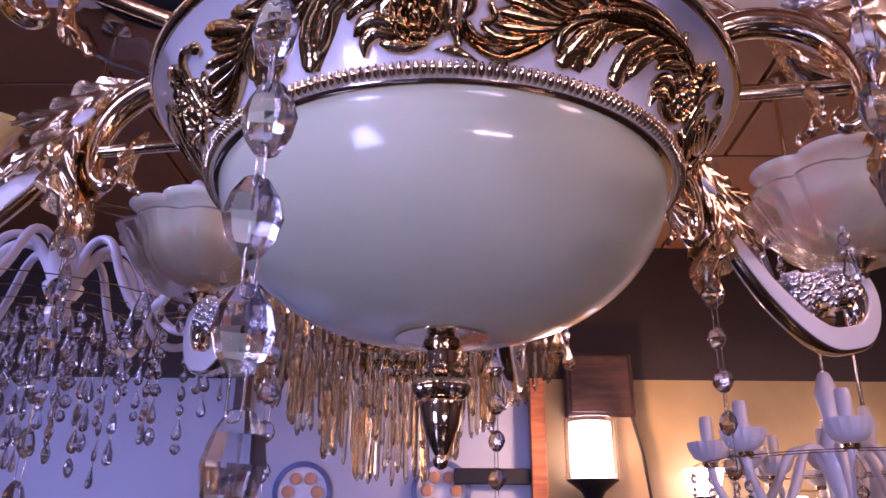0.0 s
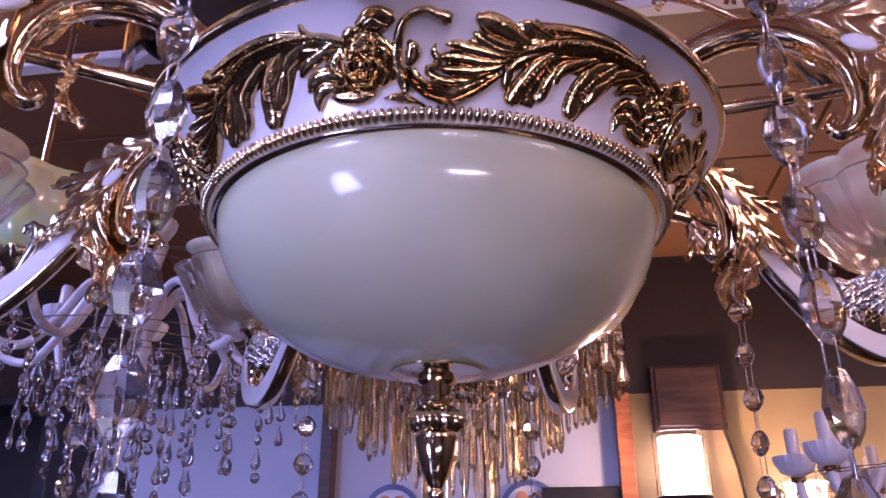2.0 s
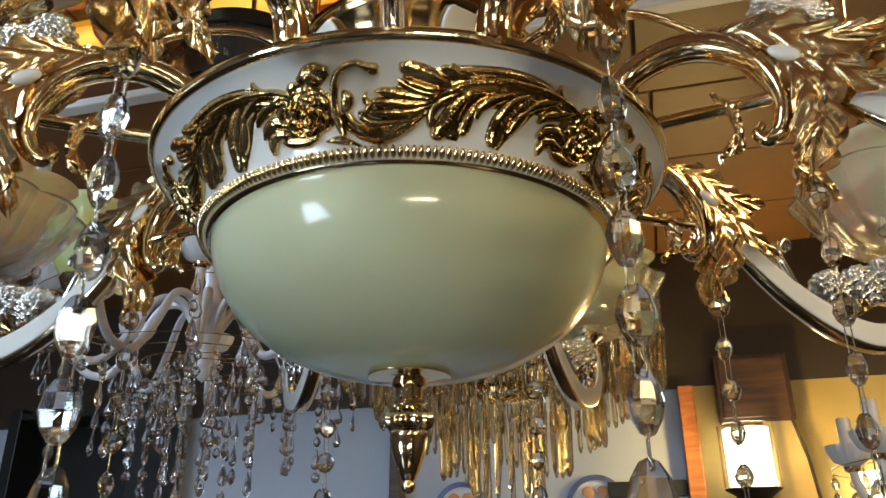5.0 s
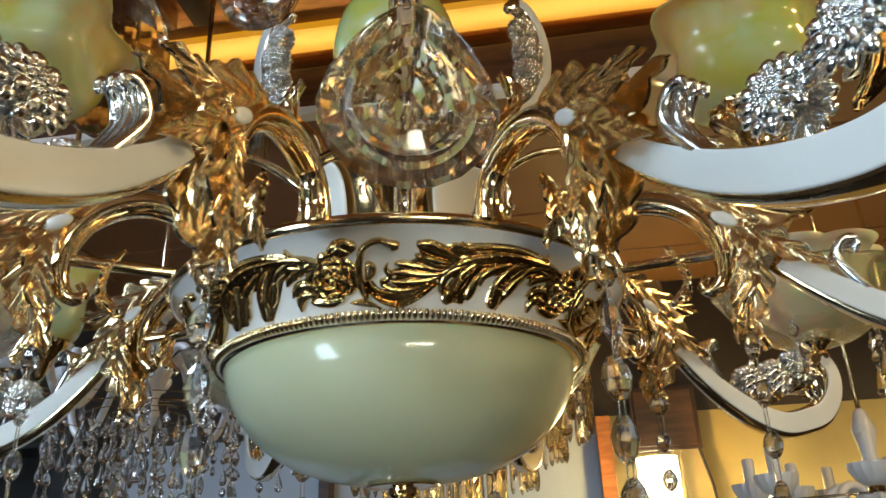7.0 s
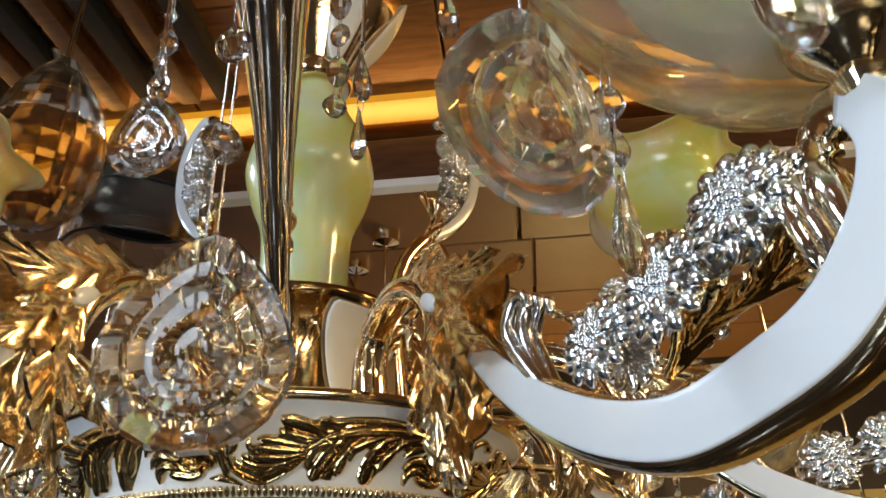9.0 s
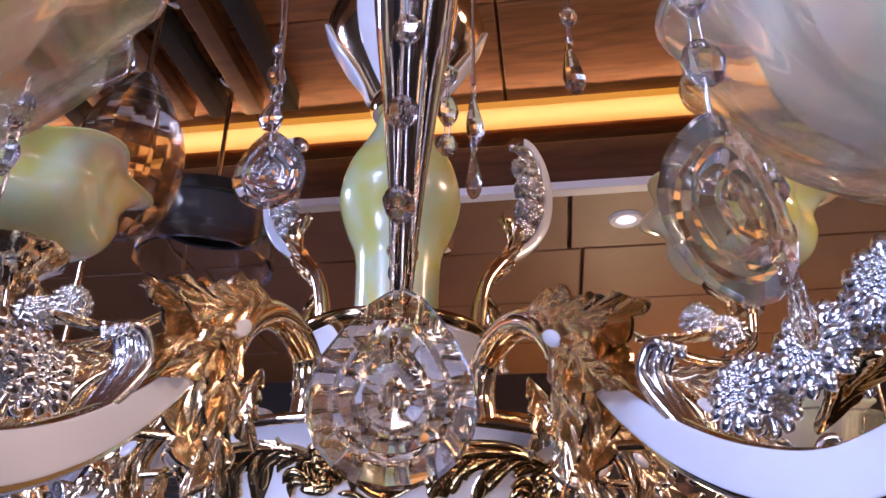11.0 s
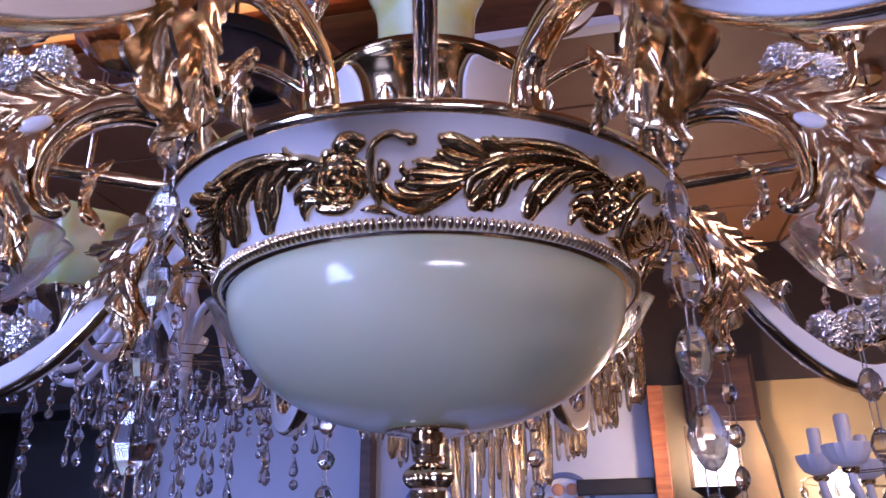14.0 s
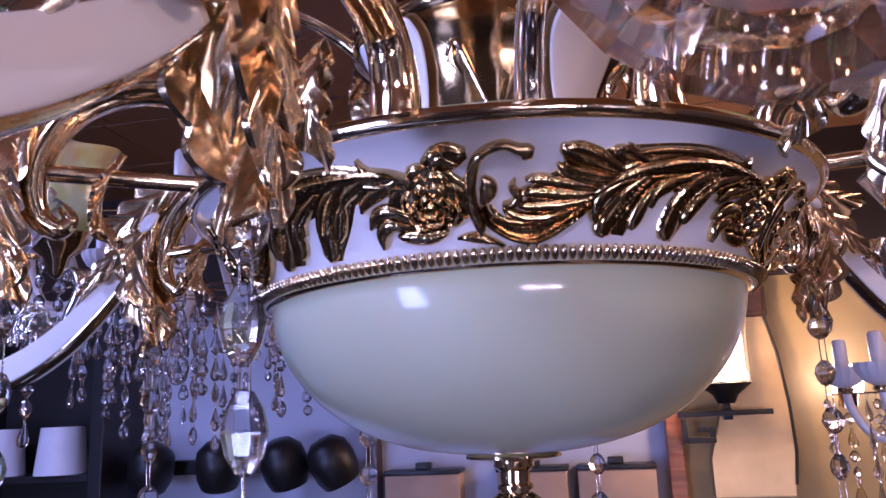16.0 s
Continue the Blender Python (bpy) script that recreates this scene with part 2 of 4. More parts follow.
soffit_bm = box((-3.6, 1.61, 2.90), (3.6, 3.2, 2.95))
soffit = structure("ceiling_soffit", soffit_bm, SOFFIT, "lower tan ceiling panels with dark joints", "ceiling")
for i in range(12):
    for j, (y0, y1) in enumerate(((1.55, 1.90), (1.90, 2.32), (2.32, 2.75), (2.75, 3.19))):
        x0 = -3.55 + i * 0.62 + (0.1 if j % 2 == 0 else 0.14)
        part("ceiling_panel", box((x0 + 0.005, y0 + 0.005, 2.87), (min(x0 + 0.613, 3.59), y1 - 0.005, 2.899), 0.003), SOFFIT, soffit, smooth=False)
structure("trim", box((-3.6, 1.505, 2.855), (3.6, 1.547, 2.88), 0.004), WHITE_PAINT, "white lip along the lower ceiling edge", "trim")
structure("trim_fascia", box((-3.6, 1.55, 2.905), (3.6, 1.605, 3.04), 0.003), DARK_WOOD, "dark brown board above the white lip", "trim")
# Glowing strip stands for the band of ceiling that the cove tape lights.
cove = structure("cove_lit_strip", box((-3.4, 1.45, 3.095), (3.4, 1.55, 3.118)), glow("lit_strip_glow", (1.0, 0.37, 0.0), 0.82), "glowing orange strip for the ceiling lit by the cove tape", "cove light")

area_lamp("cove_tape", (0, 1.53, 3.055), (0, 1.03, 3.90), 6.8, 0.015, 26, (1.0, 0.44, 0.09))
# lamps added out of view: cool panels over the aisle behind the camera, warm rows to the right
def ceiling_panel(x, y, sx, sy, watts, colour, strength):
    t = thing("fill_panel", "flat ceiling panel light in a white frame, added out of view", "ceiling light", "ceiling lights", at=(x, y, 3.1))
    bm = bmesh.new()
    for s in (-1, 1):
        add_box(bm, (s * sx / 2 - 0.02, -sy / 2 - 0.02, -0.03), (s * sx / 2 + 0.02, sy / 2 + 0.02, 0.02), 0.004)
        add_box(bm, (-sx / 2 + 0.021, s * sy / 2 - 0.02, -0.03), (sx / 2 - 0.021, s * sy / 2 + 0.02, 0.02), 0.004)
    part("frame", bm, WHITE_PAINT, t)
    part("diffuser", box((-sx / 2 + 0.021, -sy / 2 + 0.021, -0.015), (sx / 2 - 0.021, sy / 2 - 0.021, 0.0)), glow("fill_panel_glow", colour, strength), t, "glowing diffuser")
    area_lamp("fill_panel_lamp", (x, y, 3.06), (x, y, 0), sx, sy, watts, colour)


ceiling_panel(-2.0, -2.3, 0.7, 0.7, 34, (0.80, 0.88, 1.0), 14)
ceiling_panel(1.1, -2.4, 1.1, 0.2, 26, (1.0, 0.84, 0.62), 14)
ceiling_panel(-0.9, -0.9, 0.6, 0.6, 18, (0.80, 0.88, 1.0), 8)
ceiling_panel(2.1, 0.7, 0.5, 0.5, 42, (1.0, 0.62, 0.26), 8)
ceiling_panel(2.6, -1.0, 0.6, 0.6, 30, (1.0, 0.66, 0.30), 6)
ceiling_panel(-2.3, 1.0, 0.6, 0.4, 34, (0.70, 0.78, 1.0), 8)


def fill_box(x, z, w, h, columns, rows, watts, colour, strength, label):
    """An unseen glowing box added on the wall behind the camera, divided by bars."""
    t = thing("fill_box", label, "light box", "light boxes", at=(x, -3.15, z))
    for k in range(columns + 1):
        xx = -w / 2 + w * k / columns
        part("upright", box((xx - 0.02, -0.05, -h / 2 - 0.02), (xx + 0.02, 0.03, h / 2 + 0.02), 0.003), DARK_WOOD, t, smooth=False)
    for k in range(rows + 1):
        zz = -h / 2 + h * k / rows
        part("crossbar", box((-w / 2, -0.045, zz - 0.015), (w / 2, 0.022, zz + 0.015), 0.003), DARK_WOOD, t, smooth=False)
    part("pane", box((-w / 2, -0.03, -h / 2), (w / 2, 0.0, h / 2)), glow("fill_box_glow", colour, strength), t, "glowing pane")
    area_lamp("fill_box_lamp", (x, -3.05, z), (x * 0.2, 0.6, 1.7), w, h, watts, colour)


# Both added boxes brighten the bowl's front and make its highlights.
fill_box(-2.35, 0.95, 1.2, 1.2, 3, 4, 112, (0.78, 0.86, 1.0), 1.6, "tall bluish light box with bars, added out of view")
fill_box(1.3, 1.0, 1.6, 0.22, 5, 1, 58, (1.0, 0.80, 0.56), 3, "long warm light box with bars, added out of view")

# ---- the chandelier ----
AX = Vector((0.0, 0.612, 0.0))
ARM_ANGLES = [-10 + 45 * k for k in range(8)]


def around(deg, r=0.0, z=0.0):
    """A pose on the chandelier's ring: x points outwards, deg counts from the front towards +x."""
    a = radians(deg)
    return Matrix.Translation((AX.x + r * math.sin(a), AX.y - r * math.cos(a), z)) @ Matrix.Rotation(a - math.pi / 2, 4, "Z")


chandelier = thing("chandelier", "gold and white enamel chandelier with milky green glass bowl", "chandelier", at=(AX.x, AX.y, 0))
# the bowl
part("bowl", lathe([(0.1905 * math.cos(a) ** 0.80 if a < 1.5 else 0, 1.889 - 0.1205 * math.sin(a) ** 1.06) for a in [i * math.pi / 2 / 28 for i in range(29)]], 96), BOWL, chandelier, "milky green glass bowl", sharp=0)
# the enamel band, its beads and the gold rim
BAND = [(0.196, 1.8875), (0.2065, 1.9095), (0.2225, 1.932), (0.239, 1.950), (0.249, 1.9565)]
inner = [(r - 0.008, z + 0.002) for r, z in BAND][::-1]
part("enamel_band", lathe(BAND + inner + BAND[:1], 128), ENAMEL, chandelier, "white enamel band", sharp=60)
rim = [(0.250 + 0.0050 * math.cos(a), 1.961 + 0.0055 * math.sin(a)) for a in [i * math.pi / 6 for i in range(13)]]
part("rim", lathe(rim, 128), GOLD, chandelier, "polished gold rim", sharp=0)
part("top_plate", lathe([(0.0, 1.970), (0.15, 1.970), (0.246, 1.966), (0.246, 1.960), (0.15, 1.963), (0, 1.963)], 96), GOLD, chandelier, "gold plate")
part("collar", lathe([(0.1885, 1.8855), (0.1945, 1.886), (0.1965, 1.8905), (0.19, 1.8915), (0.1885, 1.8855)], 128), GOLD, chandelier, sharp=0)
bead_bm = bmesh.new()
add_ball(bead_bm, (0, 0, 0), 0.0040, 8, 6, (0.85, 0.62, 1.40))
bead_me = mesh_of("bead", bead_bm, GOLD, True, 0)
for k in range(240):
    a = 360 / 240 * k
    m = around(a, 0.2005, 1.8915)
    m.translation = m.translation - AX
    part("bead", bead_me, None, chandelier, m=m @ Matrix.Rotation(radians(38), 4, "Y"))
# the finial
fin = part("finial", lathe([(0, 1.7720), (0.031, 1.7710), (0.0385, 1.7680), (0.0385, 1.7660), (0.024, 1.7640), (0.016, 1.7620), (0.0165, 1.7585), (0.0125, 1.7555), (0.0120, 1.7465), (0.0145, 1.7445), (0.0145, 1.7415), (0.012, 1.7405), (0.012, 1.7390), (0, 1.7390)], 40), GOLD, chandelier, "turned gold finial")
part("fluted_knob", lathe([(0, 1.7390), (0.013, 1.7385), (0.0195, 1.7335), (0.0225, 1.7275), (0.0205, 1.7215), (0.016, 1.7175), (0, 1.7165)], 96, flute=lambda i, a: 1 + 0.05 * math.cos(24 * a)), GOLD, fin)
part("tip", lathe([(0, 1.7160), (0.0165, 1.7155), (0.0175, 1.7115), (0.0150, 1.6975), (0.0105, 1.6845), (0.006, 1.6755), (0.0045, 1.6740), (0.0062, 1.6715), (0.0066, 1.6685), (0.005, 1.6655), (0.002, 1.6635), (0, 1.6635)], 36), GOLD, fin)


# ---- relief on the band ----
def on_band(a, h, lift=0.0):
    """A place on the enamel band: a degrees along it, h from its lower (0) to its upper edge (1), lift above it."""
    k = min(max(h, 0), 0.999) * 4
    i = int(k)
    (r0, z0), (r1, z1) = BAND[i], BAND[i + 1]
    r, z = r0 + (r1 - r0) * (k - i), z0 + (z1 - z0) * (k - i)
    n = Vector((0.780 - 0.2 * h, 0, -0.560 - 0.2 * h)).normalized()
    t = radians(a)
    return Matrix.Rotation(t - math.pi / 2, 3, "Z") @ (Vector((r, 0, z)) + n * lift)


def add_lobe(bm, points, width, height, n=10, steps=5):
    """A raised, tapering scroll over points (a, h, width factor) of the band."""
    q = spline(points, steps)
    c = [on_band(p[0], p[1], height * 0.25) for p in q]
    nrm = [on_band(p[0], p[1], 1) - on_band(p[0], p[1], 0) for p in q]
    add_sweep(bm, c, nrm, [max(1.12 * width * p[2], 0.0005) for p in q], [max(0.85 * height * min(1, 0.35 + p[2]), 0.0006) for p in q], n)


def relief():
    """One repeat of the gold relief: a C scroll with a dished scoop, a folded acanthus leaf and a rose."""
    bm = bmesh.new()
    add_lobe(bm, [(15.3, 0.64, 0.9), (16.2, 0.66, 1.3), (14.8, 0.68, 0.9), (13.1, 0.71, 0.8), (10.9, 0.69, 0.8), (9.1, 0.63, 0.9), (8.0, 0.51, 1), (7.7, 0.41, 1), (8.1, 0.31, 1), (8.8, 0.22, 0.8), (8.3, 0.16, 0.2)], 0.0034, 0.0056)
    add_lobe(bm, [(9.8, 0.52, 0.3), (10.5, 0.47, 1), (10.3, 0.42, 1), (9.4, 0.37, 0.4)], 0.0046, 0.0050)
    add_lobe(bm, [(4.8, 0.18, 0.2), (6.8, 0.18, 0.8), (8.4, 0.17, 1), (10.9, 0.14, 0.5), (12.6, 0.11, 0.2)], 0.0034, 0.0050)
    add_lobe(bm, [(10.0, 0.35, 0.4), (11.6, 0.25, 0.8), (14.8, 0.20, 1), (18.1, 0.20, 1), (21.8, 0.26, 0.7), (25.9, 0.35, 0.2)], 0.0062, 0.0022)
    add_lobe(bm, [(9.9, 0.38, 0.6), (10.8, 0.30, 1), (13.8, 0.24, 1), (17.5, 0.24, 1), (21.8, 0.30, 0.9), (26.3, 0.38, 0.4)], 0.0016, 0.0052)
    add_lobe(bm, [(9.3, 0.36, 0.6), (10.1, 0.26, 1), (13.8, 0.16, 1.1), (17.8, 0.14, 1.1), (22.4, 0.23, 1), (26.5, 0.35, 0.4)], 0.0019, 0.0056)
    add_lobe(bm, [(14.5, 0.50, 0.15), (14.0, 0.45, 0.8), (14.8, 0.40, 1), (14.0, 0.36, 0.9), (12.5, 0.36, 0.4)], 0.0030, 0.0058)
    add_lobe(bm, [(12.5, 0.36, 0.3), (13.3, 0.32, 0.9), (15.9, 0.28, 1), (20.6, 0.29, 0.8), (25.8, 0.37, 0.3)], 0.0030, 0.0055)
    add_lobe(bm, [(27.0, 0.44, 0.5), (24.1, 0.45, 1), (20.5, 0.47, 1.1), (17.6, 0.49, 0.9), (15.9, 0.49, 0.2)], 0.0036, 0.0055)
    add_lobe(bm, [(26.9, 0.42, 0.5), (23.2, 0.40, 1), (19.1, 0.41, 1.1), (16.0, 0.42, 0.8), (14.8, 0.40, 0.2)], 0.0038, 0.0055)
    add_lobe(bm, [(26.8, 0.40, 0.5), (22.7, 0.35, 1), (18.6, 0.34, 1.1), (15.5, 0.35, 0.7), (14.5, 0.38, 0.2)], 0.0036, 0.0055)
    add_lobe(bm, [(28.0, 0.48, 0.5), (25.0, 0.48, 1), (22.3, 0.52, 1.1), (20.5, 0.58, 0.3)], 0.0040, 0.0050)
    add_lobe(bm, [(30.3, 0.54, 0.5), (27.1, 0.59, 1), (23.7, 0.64, 1.1), (21.7, 0.67, 0.8), (20.9, 0.70, 0.2)], 0.0062, 0.0050)
    add_lobe(bm, [(21.4, 0.61, 0.2), (22.4, 0.56, 0.8), (25.4, 0.52, 1), (29.0, 0.51, 0.5)], 0.0034, 0.0062)
    add_lobe(bm, [(34.1, 0.61, 0.4), (31.3, 0.64, 1), (29.5, 0.67, 1), (29.3, 0.70, 0.4)], 0.0052, 0.0050)
    add_lobe(bm, [(30.3, 0.66, 0.3), (33.2, 0.67, 0.9), (37.7, 0.69, 1), (43.3, 0.70, 1), (48.3, 0.68, 0.8), (52.7, 0.65, 0.2)], 0.0026, 0.0048)
    add_lobe(bm, [(26.6, 0.43, 0.3), (30.9, 0.52, 0.8), (35.8, 0.58, 1), (41.1, 0.61, 1), (46.3, 0.62, 1), (52.0, 0.60, 0.8), (57.8, 0.56, 0.3)], 0.0078, 0.0042, 12)
    add_lobe(bm, [(26.3, 0.42, 0.5), (29.5, 0.49, 1), (33.8, 0.58, 1), (39.3, 0.64, 1), (44.9, 0.65, 1), (50.8, 0.64, 1), (55.6, 0.61, 0.9), (59.7, 0.55, 0.4)], 0.0030, 0.0066)
    add_lobe(bm, [(34.6, 0.52, 0.4), (32.4, 0.42, 0.9), (30.3, 0.30, 1), (28.7, 0.20, 1), (28.2, 0.15, 0.4)], 0.0064, 0.0046)
    add_lobe(bm, [(35.8, 0.44, 0.4), (34.8, 0.34, 1), (34.0, 0.25, 1), (33.4, 0.20, 0.4)], 0.0044, 0.0052)
    add_lobe(bm, [(32.7, 0.50, 0.4), (29.7, 0.45, 1), (27.6, 0.38, 1), (27.0, 0.28, 0.7), (27.4, 0.23, 0.2)], 0.0042, 0.0056)
    add_lobe(bm, [(47.5, 0.59, 0.4), (44.1, 0.49, 0.9), (41.6, 0.36, 1), (40.8, 0.20, 1), (40.3, 0.14, 0.4)], 0.0064, 0.0046)
    add_lobe(bm, [(47.3, 0.48, 0.4), (45.7, 0.40, 1), (44.2, 0.31, 1), (43.6, 0.26, 0.4)], 0.0044, 0.0052)
    add_lobe(bm, [(43.2, 0.57, 0.4), (39.6, 0.49, 1), (36.8, 0.42, 1), (36.1, 0.34, 0.6)], 0.0044, 0.0056)
    add_lobe(bm, [(53.7, 0.63, 0.4), (51.0, 0.57, 1), (48.1, 0.51, 1), (46.8, 0.44, 0.3)], 0.0042, 0.0056)
    add_lobe(bm, [(57.8, 0.58, 0.4), (54.6, 0.51, 1), (51.3, 0.46, 0.9), (49.8, 0.40, 0.3)], 0.0046, 0.0052)
    add_lobe(bm, [(-2.4, 0.34, 0.5), (-5.2, 0.38, 1), (-7.7, 0.36, 1), (-9.5, 0.30, 0.3)], 0.0050, 0.0055)
    add_lobe(bm, [(-2.6, 0.28, 0.5), (-5.7, 0.30, 1), (-7.7, 0.26, 1), (-8.2, 0.16, 0.2)], 0.0046, 0.0055)
    add_lobe(bm, [(-5.0, 0.24, 0.3), (-3.2, 0.22, 1), (0.3, 0.20, 1), (3.3, 0.22, 0.4)], 0.0042, 0.0055)
    add_lobe(bm, [(1.5, 0.65, 0.3), (3.4, 0.66, 1), (5.9, 0.67, 1.05), (7.9, 0.68, 0.4)], 0.0074, 0.0056)
    add_lobe(bm, [(2.7, 0.62, 0.4), (4.1, 0.67, 1), (5.3, 0.64, 1), (6.6, 0.62, 0.4)], 0.0040, 0.0062)
    add_lobe(bm, [(-0.3, 0.53, 0.5), (-0.1, 0.60, 1), (1.9, 0.62, 0.4)], 0.0040, 0.0055)
    add_lobe(bm, [(-0.8, 0.52, 0.6), (-4.1, 0.57, 0.9), (-7.1, 0.61, 0.8), (-9.9, 0.63, 0.7), (-13.0, 0.63, 0.3)], 0.0040, 0.0045)
    add_lobe(bm, [(-4.5, 0.59, 0.4), (-7.3, 0.66, 0.9), (-7.9, 0.73, 0.3)], 0.0024, 0.0050)
    add_lobe(bm, [(-2.4, 0.50, 0.5), (-6.6, 0.54, 0.8), (-10.1, 0.56, 0.8), (-12.4, 0.52, 0.2)], 0.0036, 0.0048)
    # low bodies that the strokes stand on
    add_lobe(bm, [(16, 0.40, .3), (22, 0.44, .9), (28, 0.50, 1.2), (35, 0.54, 1.25), (42, 0.57, 1.2), (49, 0.57, 1.0), (56, 0.53, .6), (60, 0.46, .2)], 0.0125, 0.0026, 14)
    add_lobe(bm, [(31.5, 0.16, .5), (32.0, 0.28, 1), (34.0, 0.42, 1.1), (37, 0.52, .6)], 0.0085, 0.0026, 12)
    add_lobe(bm, [(41.0, 0.14, .5), (42.0, 0.28, 1), (45.0, 0.42, 1.1), (49, 0.54, .6)], 0.0090, 0.0026, 12)
    add_lobe(bm, [(-5.5, 0.28, .4), (-2, 0.36, .9), (2, 0.40, 1.2), (6, 0.42, .9), (8, 0.44, .4)], 0.0165, 0.0030, 14)
    add_lobe(bm, [(1.5, 0.52, .5), (3.5, 0.62, 1), (6.0, 0.66, .8)], 0.0080, 0.0030, 12)
    # beaded veins
    for run, count in (([(34.3, 0.50), (32.0, 0.40), (30.3, 0.30)], 9), ([(46.5, 0.56), (43.8, 0.46), (41.7, 0.34)], 10), ([(29.5, 0.50), (33.8, 0.58), (39.2, 0.64), (44.8, 0.66), (50.6, 0.65), (55.3, 0.62)], 34)):
        q = spline(run, 24)
        for i in range(count):
            p = q[int(i * (len(q) - 1) / (count - 1))]
            add_ball(bm, on_band(p[0], p[1], 0.0066), 0.00125, 6, 4)
    # rose: rings of curled petals
    for ring, (rad, count, w) in enumerate(((0.0165, 7, 0.0104), (0.0105, 5, 0.0088), (0.0052, 3, 0.0058))):
        for k in range(count):
            a = 2 * math.pi * (k + 0.5 * ring) / count + 0.3
            pts = []
            for f in (-1, -.5, 0, .5, 1):
                bend = rad * (1 - 0.22 * f * f)
                aa = a + f * w * 0.78 / max(rad, 0.003)
                pts.append((1.8 + math.degrees(bend * math.cos(aa) / 0.216), 0.40 + bend * math.sin(aa) / 0.092, 1 - 0.6 * abs(f)))
            add_lobe(bm, pts, 0.0034, 0.0052 + 0.0018 * ring, 8, 4)
    add_ball(bm, on_band(1.8, .40, 0.007), 0.0034, 8, 6)
    return bm


relief_me = mesh_of("relief", relief(), GOLD_DEEP, True, 50)
for k in range(6):
    part("relief", relief_me, None, chandelier, "gold rose and acanthus relief with dark reflections in its colour" if k == 0 else "", m=Matrix.Rotation(radians(-5.8 + 60 * k), 4, "Z"))


# ---- arms ----
def flat_path(points, steps=6):
    q = spline(points, steps)
    return [Vector((p[0], 0, p[1])) for p in q], [p[2:] for p in q]


def add_leaf(bm, spine, half, lobes=6, depth=0.50, cup=0.30, thick=0.0022, side=Vector((0, 1, 0)), res=9, curl=0.12, steps=13):
    """An acanthus leaf along spine: fingers with rounded ridges that sweep forwards from a raised midrib, with thickness."""
    q = [Vector(p) for p in spline(spine, steps)]
    n = len(q)
    top, low = [], []
    for i, c in enumerate(q):
        f = i / (n - 1)
        t = (q[min(i + 1, n - 1)] - q[max(i - 1, 0)]).normalized()
        s = (side - t * side.dot(t)).normalized()
        up = s.cross(t).normalized()
        base = half * (math.sin(math.pi * min(1, 0.10 + 0.84 * f) ** 0.75) * 0.92 + 0.16) * (1 - 0.75 * f ** 5)
        a, b = [], []
        for k in range(-res, res + 1):
            v = k / res
            e = abs(v)
            saw = abs(math.sin(math.pi * (lobes * f + (0.22 if v > 0 else 0)))) ** 0.8
            w = base * (1 - depth * e * (1 - saw))
            lift = -cup * w * v * v + 0.10 * half * math.exp(-(v * 5) ** 2) + 0.20 * half * saw * min(1, e * 2.5) * (1 - 0.4 * e) + curl * half * e ** 5 * saw
            p = c + s * (w * v) + up * lift + t * (e ** 1.25 * half * 1.30)
            a.append(bm.verts.new(p + up * thick))
            b.append(bm.verts.new(p - up * thick * 0.5))
        top.append(a)
        low.append(b)
    m = 2 * res
    for i in range(n - 1):
        for k in range(m):
            bm.faces.new((top[i][k], top[i][k + 1], top[i + 1][k + 1], top[i + 1][k]))
            bm.faces.new((low[i][k + 1], low[i][k], low[i + 1][k], low[i + 1][k + 1]))
        bm.faces.new((top[i][0], top[i + 1][0], low[i + 1][0], low[i][0]))
        bm.faces.new((top[i + 1][m], top[i][m], low[i][m], low[i + 1][m]))
    for i in (0, n - 1):
        for k in range(m):
            bm.faces.new((top[i][k], low[i][k], low[i][k + 1], top[i][k + 1]))
    return bm


def leaf(spine, half, lobes=6, **more):
    return add_leaf(bmesh.new(), spine, half, lobes, **more)


def flower_mesh(r=0.022):
    bm = bmesh.new()
    for ring, (rad, count, lift) in enumerate(((r, 13, 0.0), (r * 0.72, 9, 0.0048))):
        for k in range(count):
            a = 2 * math.pi * (k + 0.5 * ring) / count
            d = Vector((math.cos(a), math.sin(a), 0))
            c = [d * (rad * f) + Vector((0, 0, lift + z)) for f, z in ((0.40, 0.0), (0.62, 0.0022), (0.82, 0.0030), (0.95, 0.0022), (1.03, 0.0002))]
            w = rad * math.pi / count * 0.80
            add_sweep(bm, c, [Vector((0, 0, 1))] * 5, [w * 0.5, w * 0.9, w, w * 0.85, w * 0.3], [0.0014, 0.0028, 0.0034, 0.0028, 0.001], 10)
    for k in range(24):
        a, q = k * 2.399, r * 0.085 * math.sqrt(k)
        add_ball(bm, (q * math.cos(a), q * math.sin(a), 0.0105 - q * 0.3), 0.0021, 8, 5)
    return mesh_of("flower", bm, SILVER, True, 50)


FLOWER = flower_mesh()


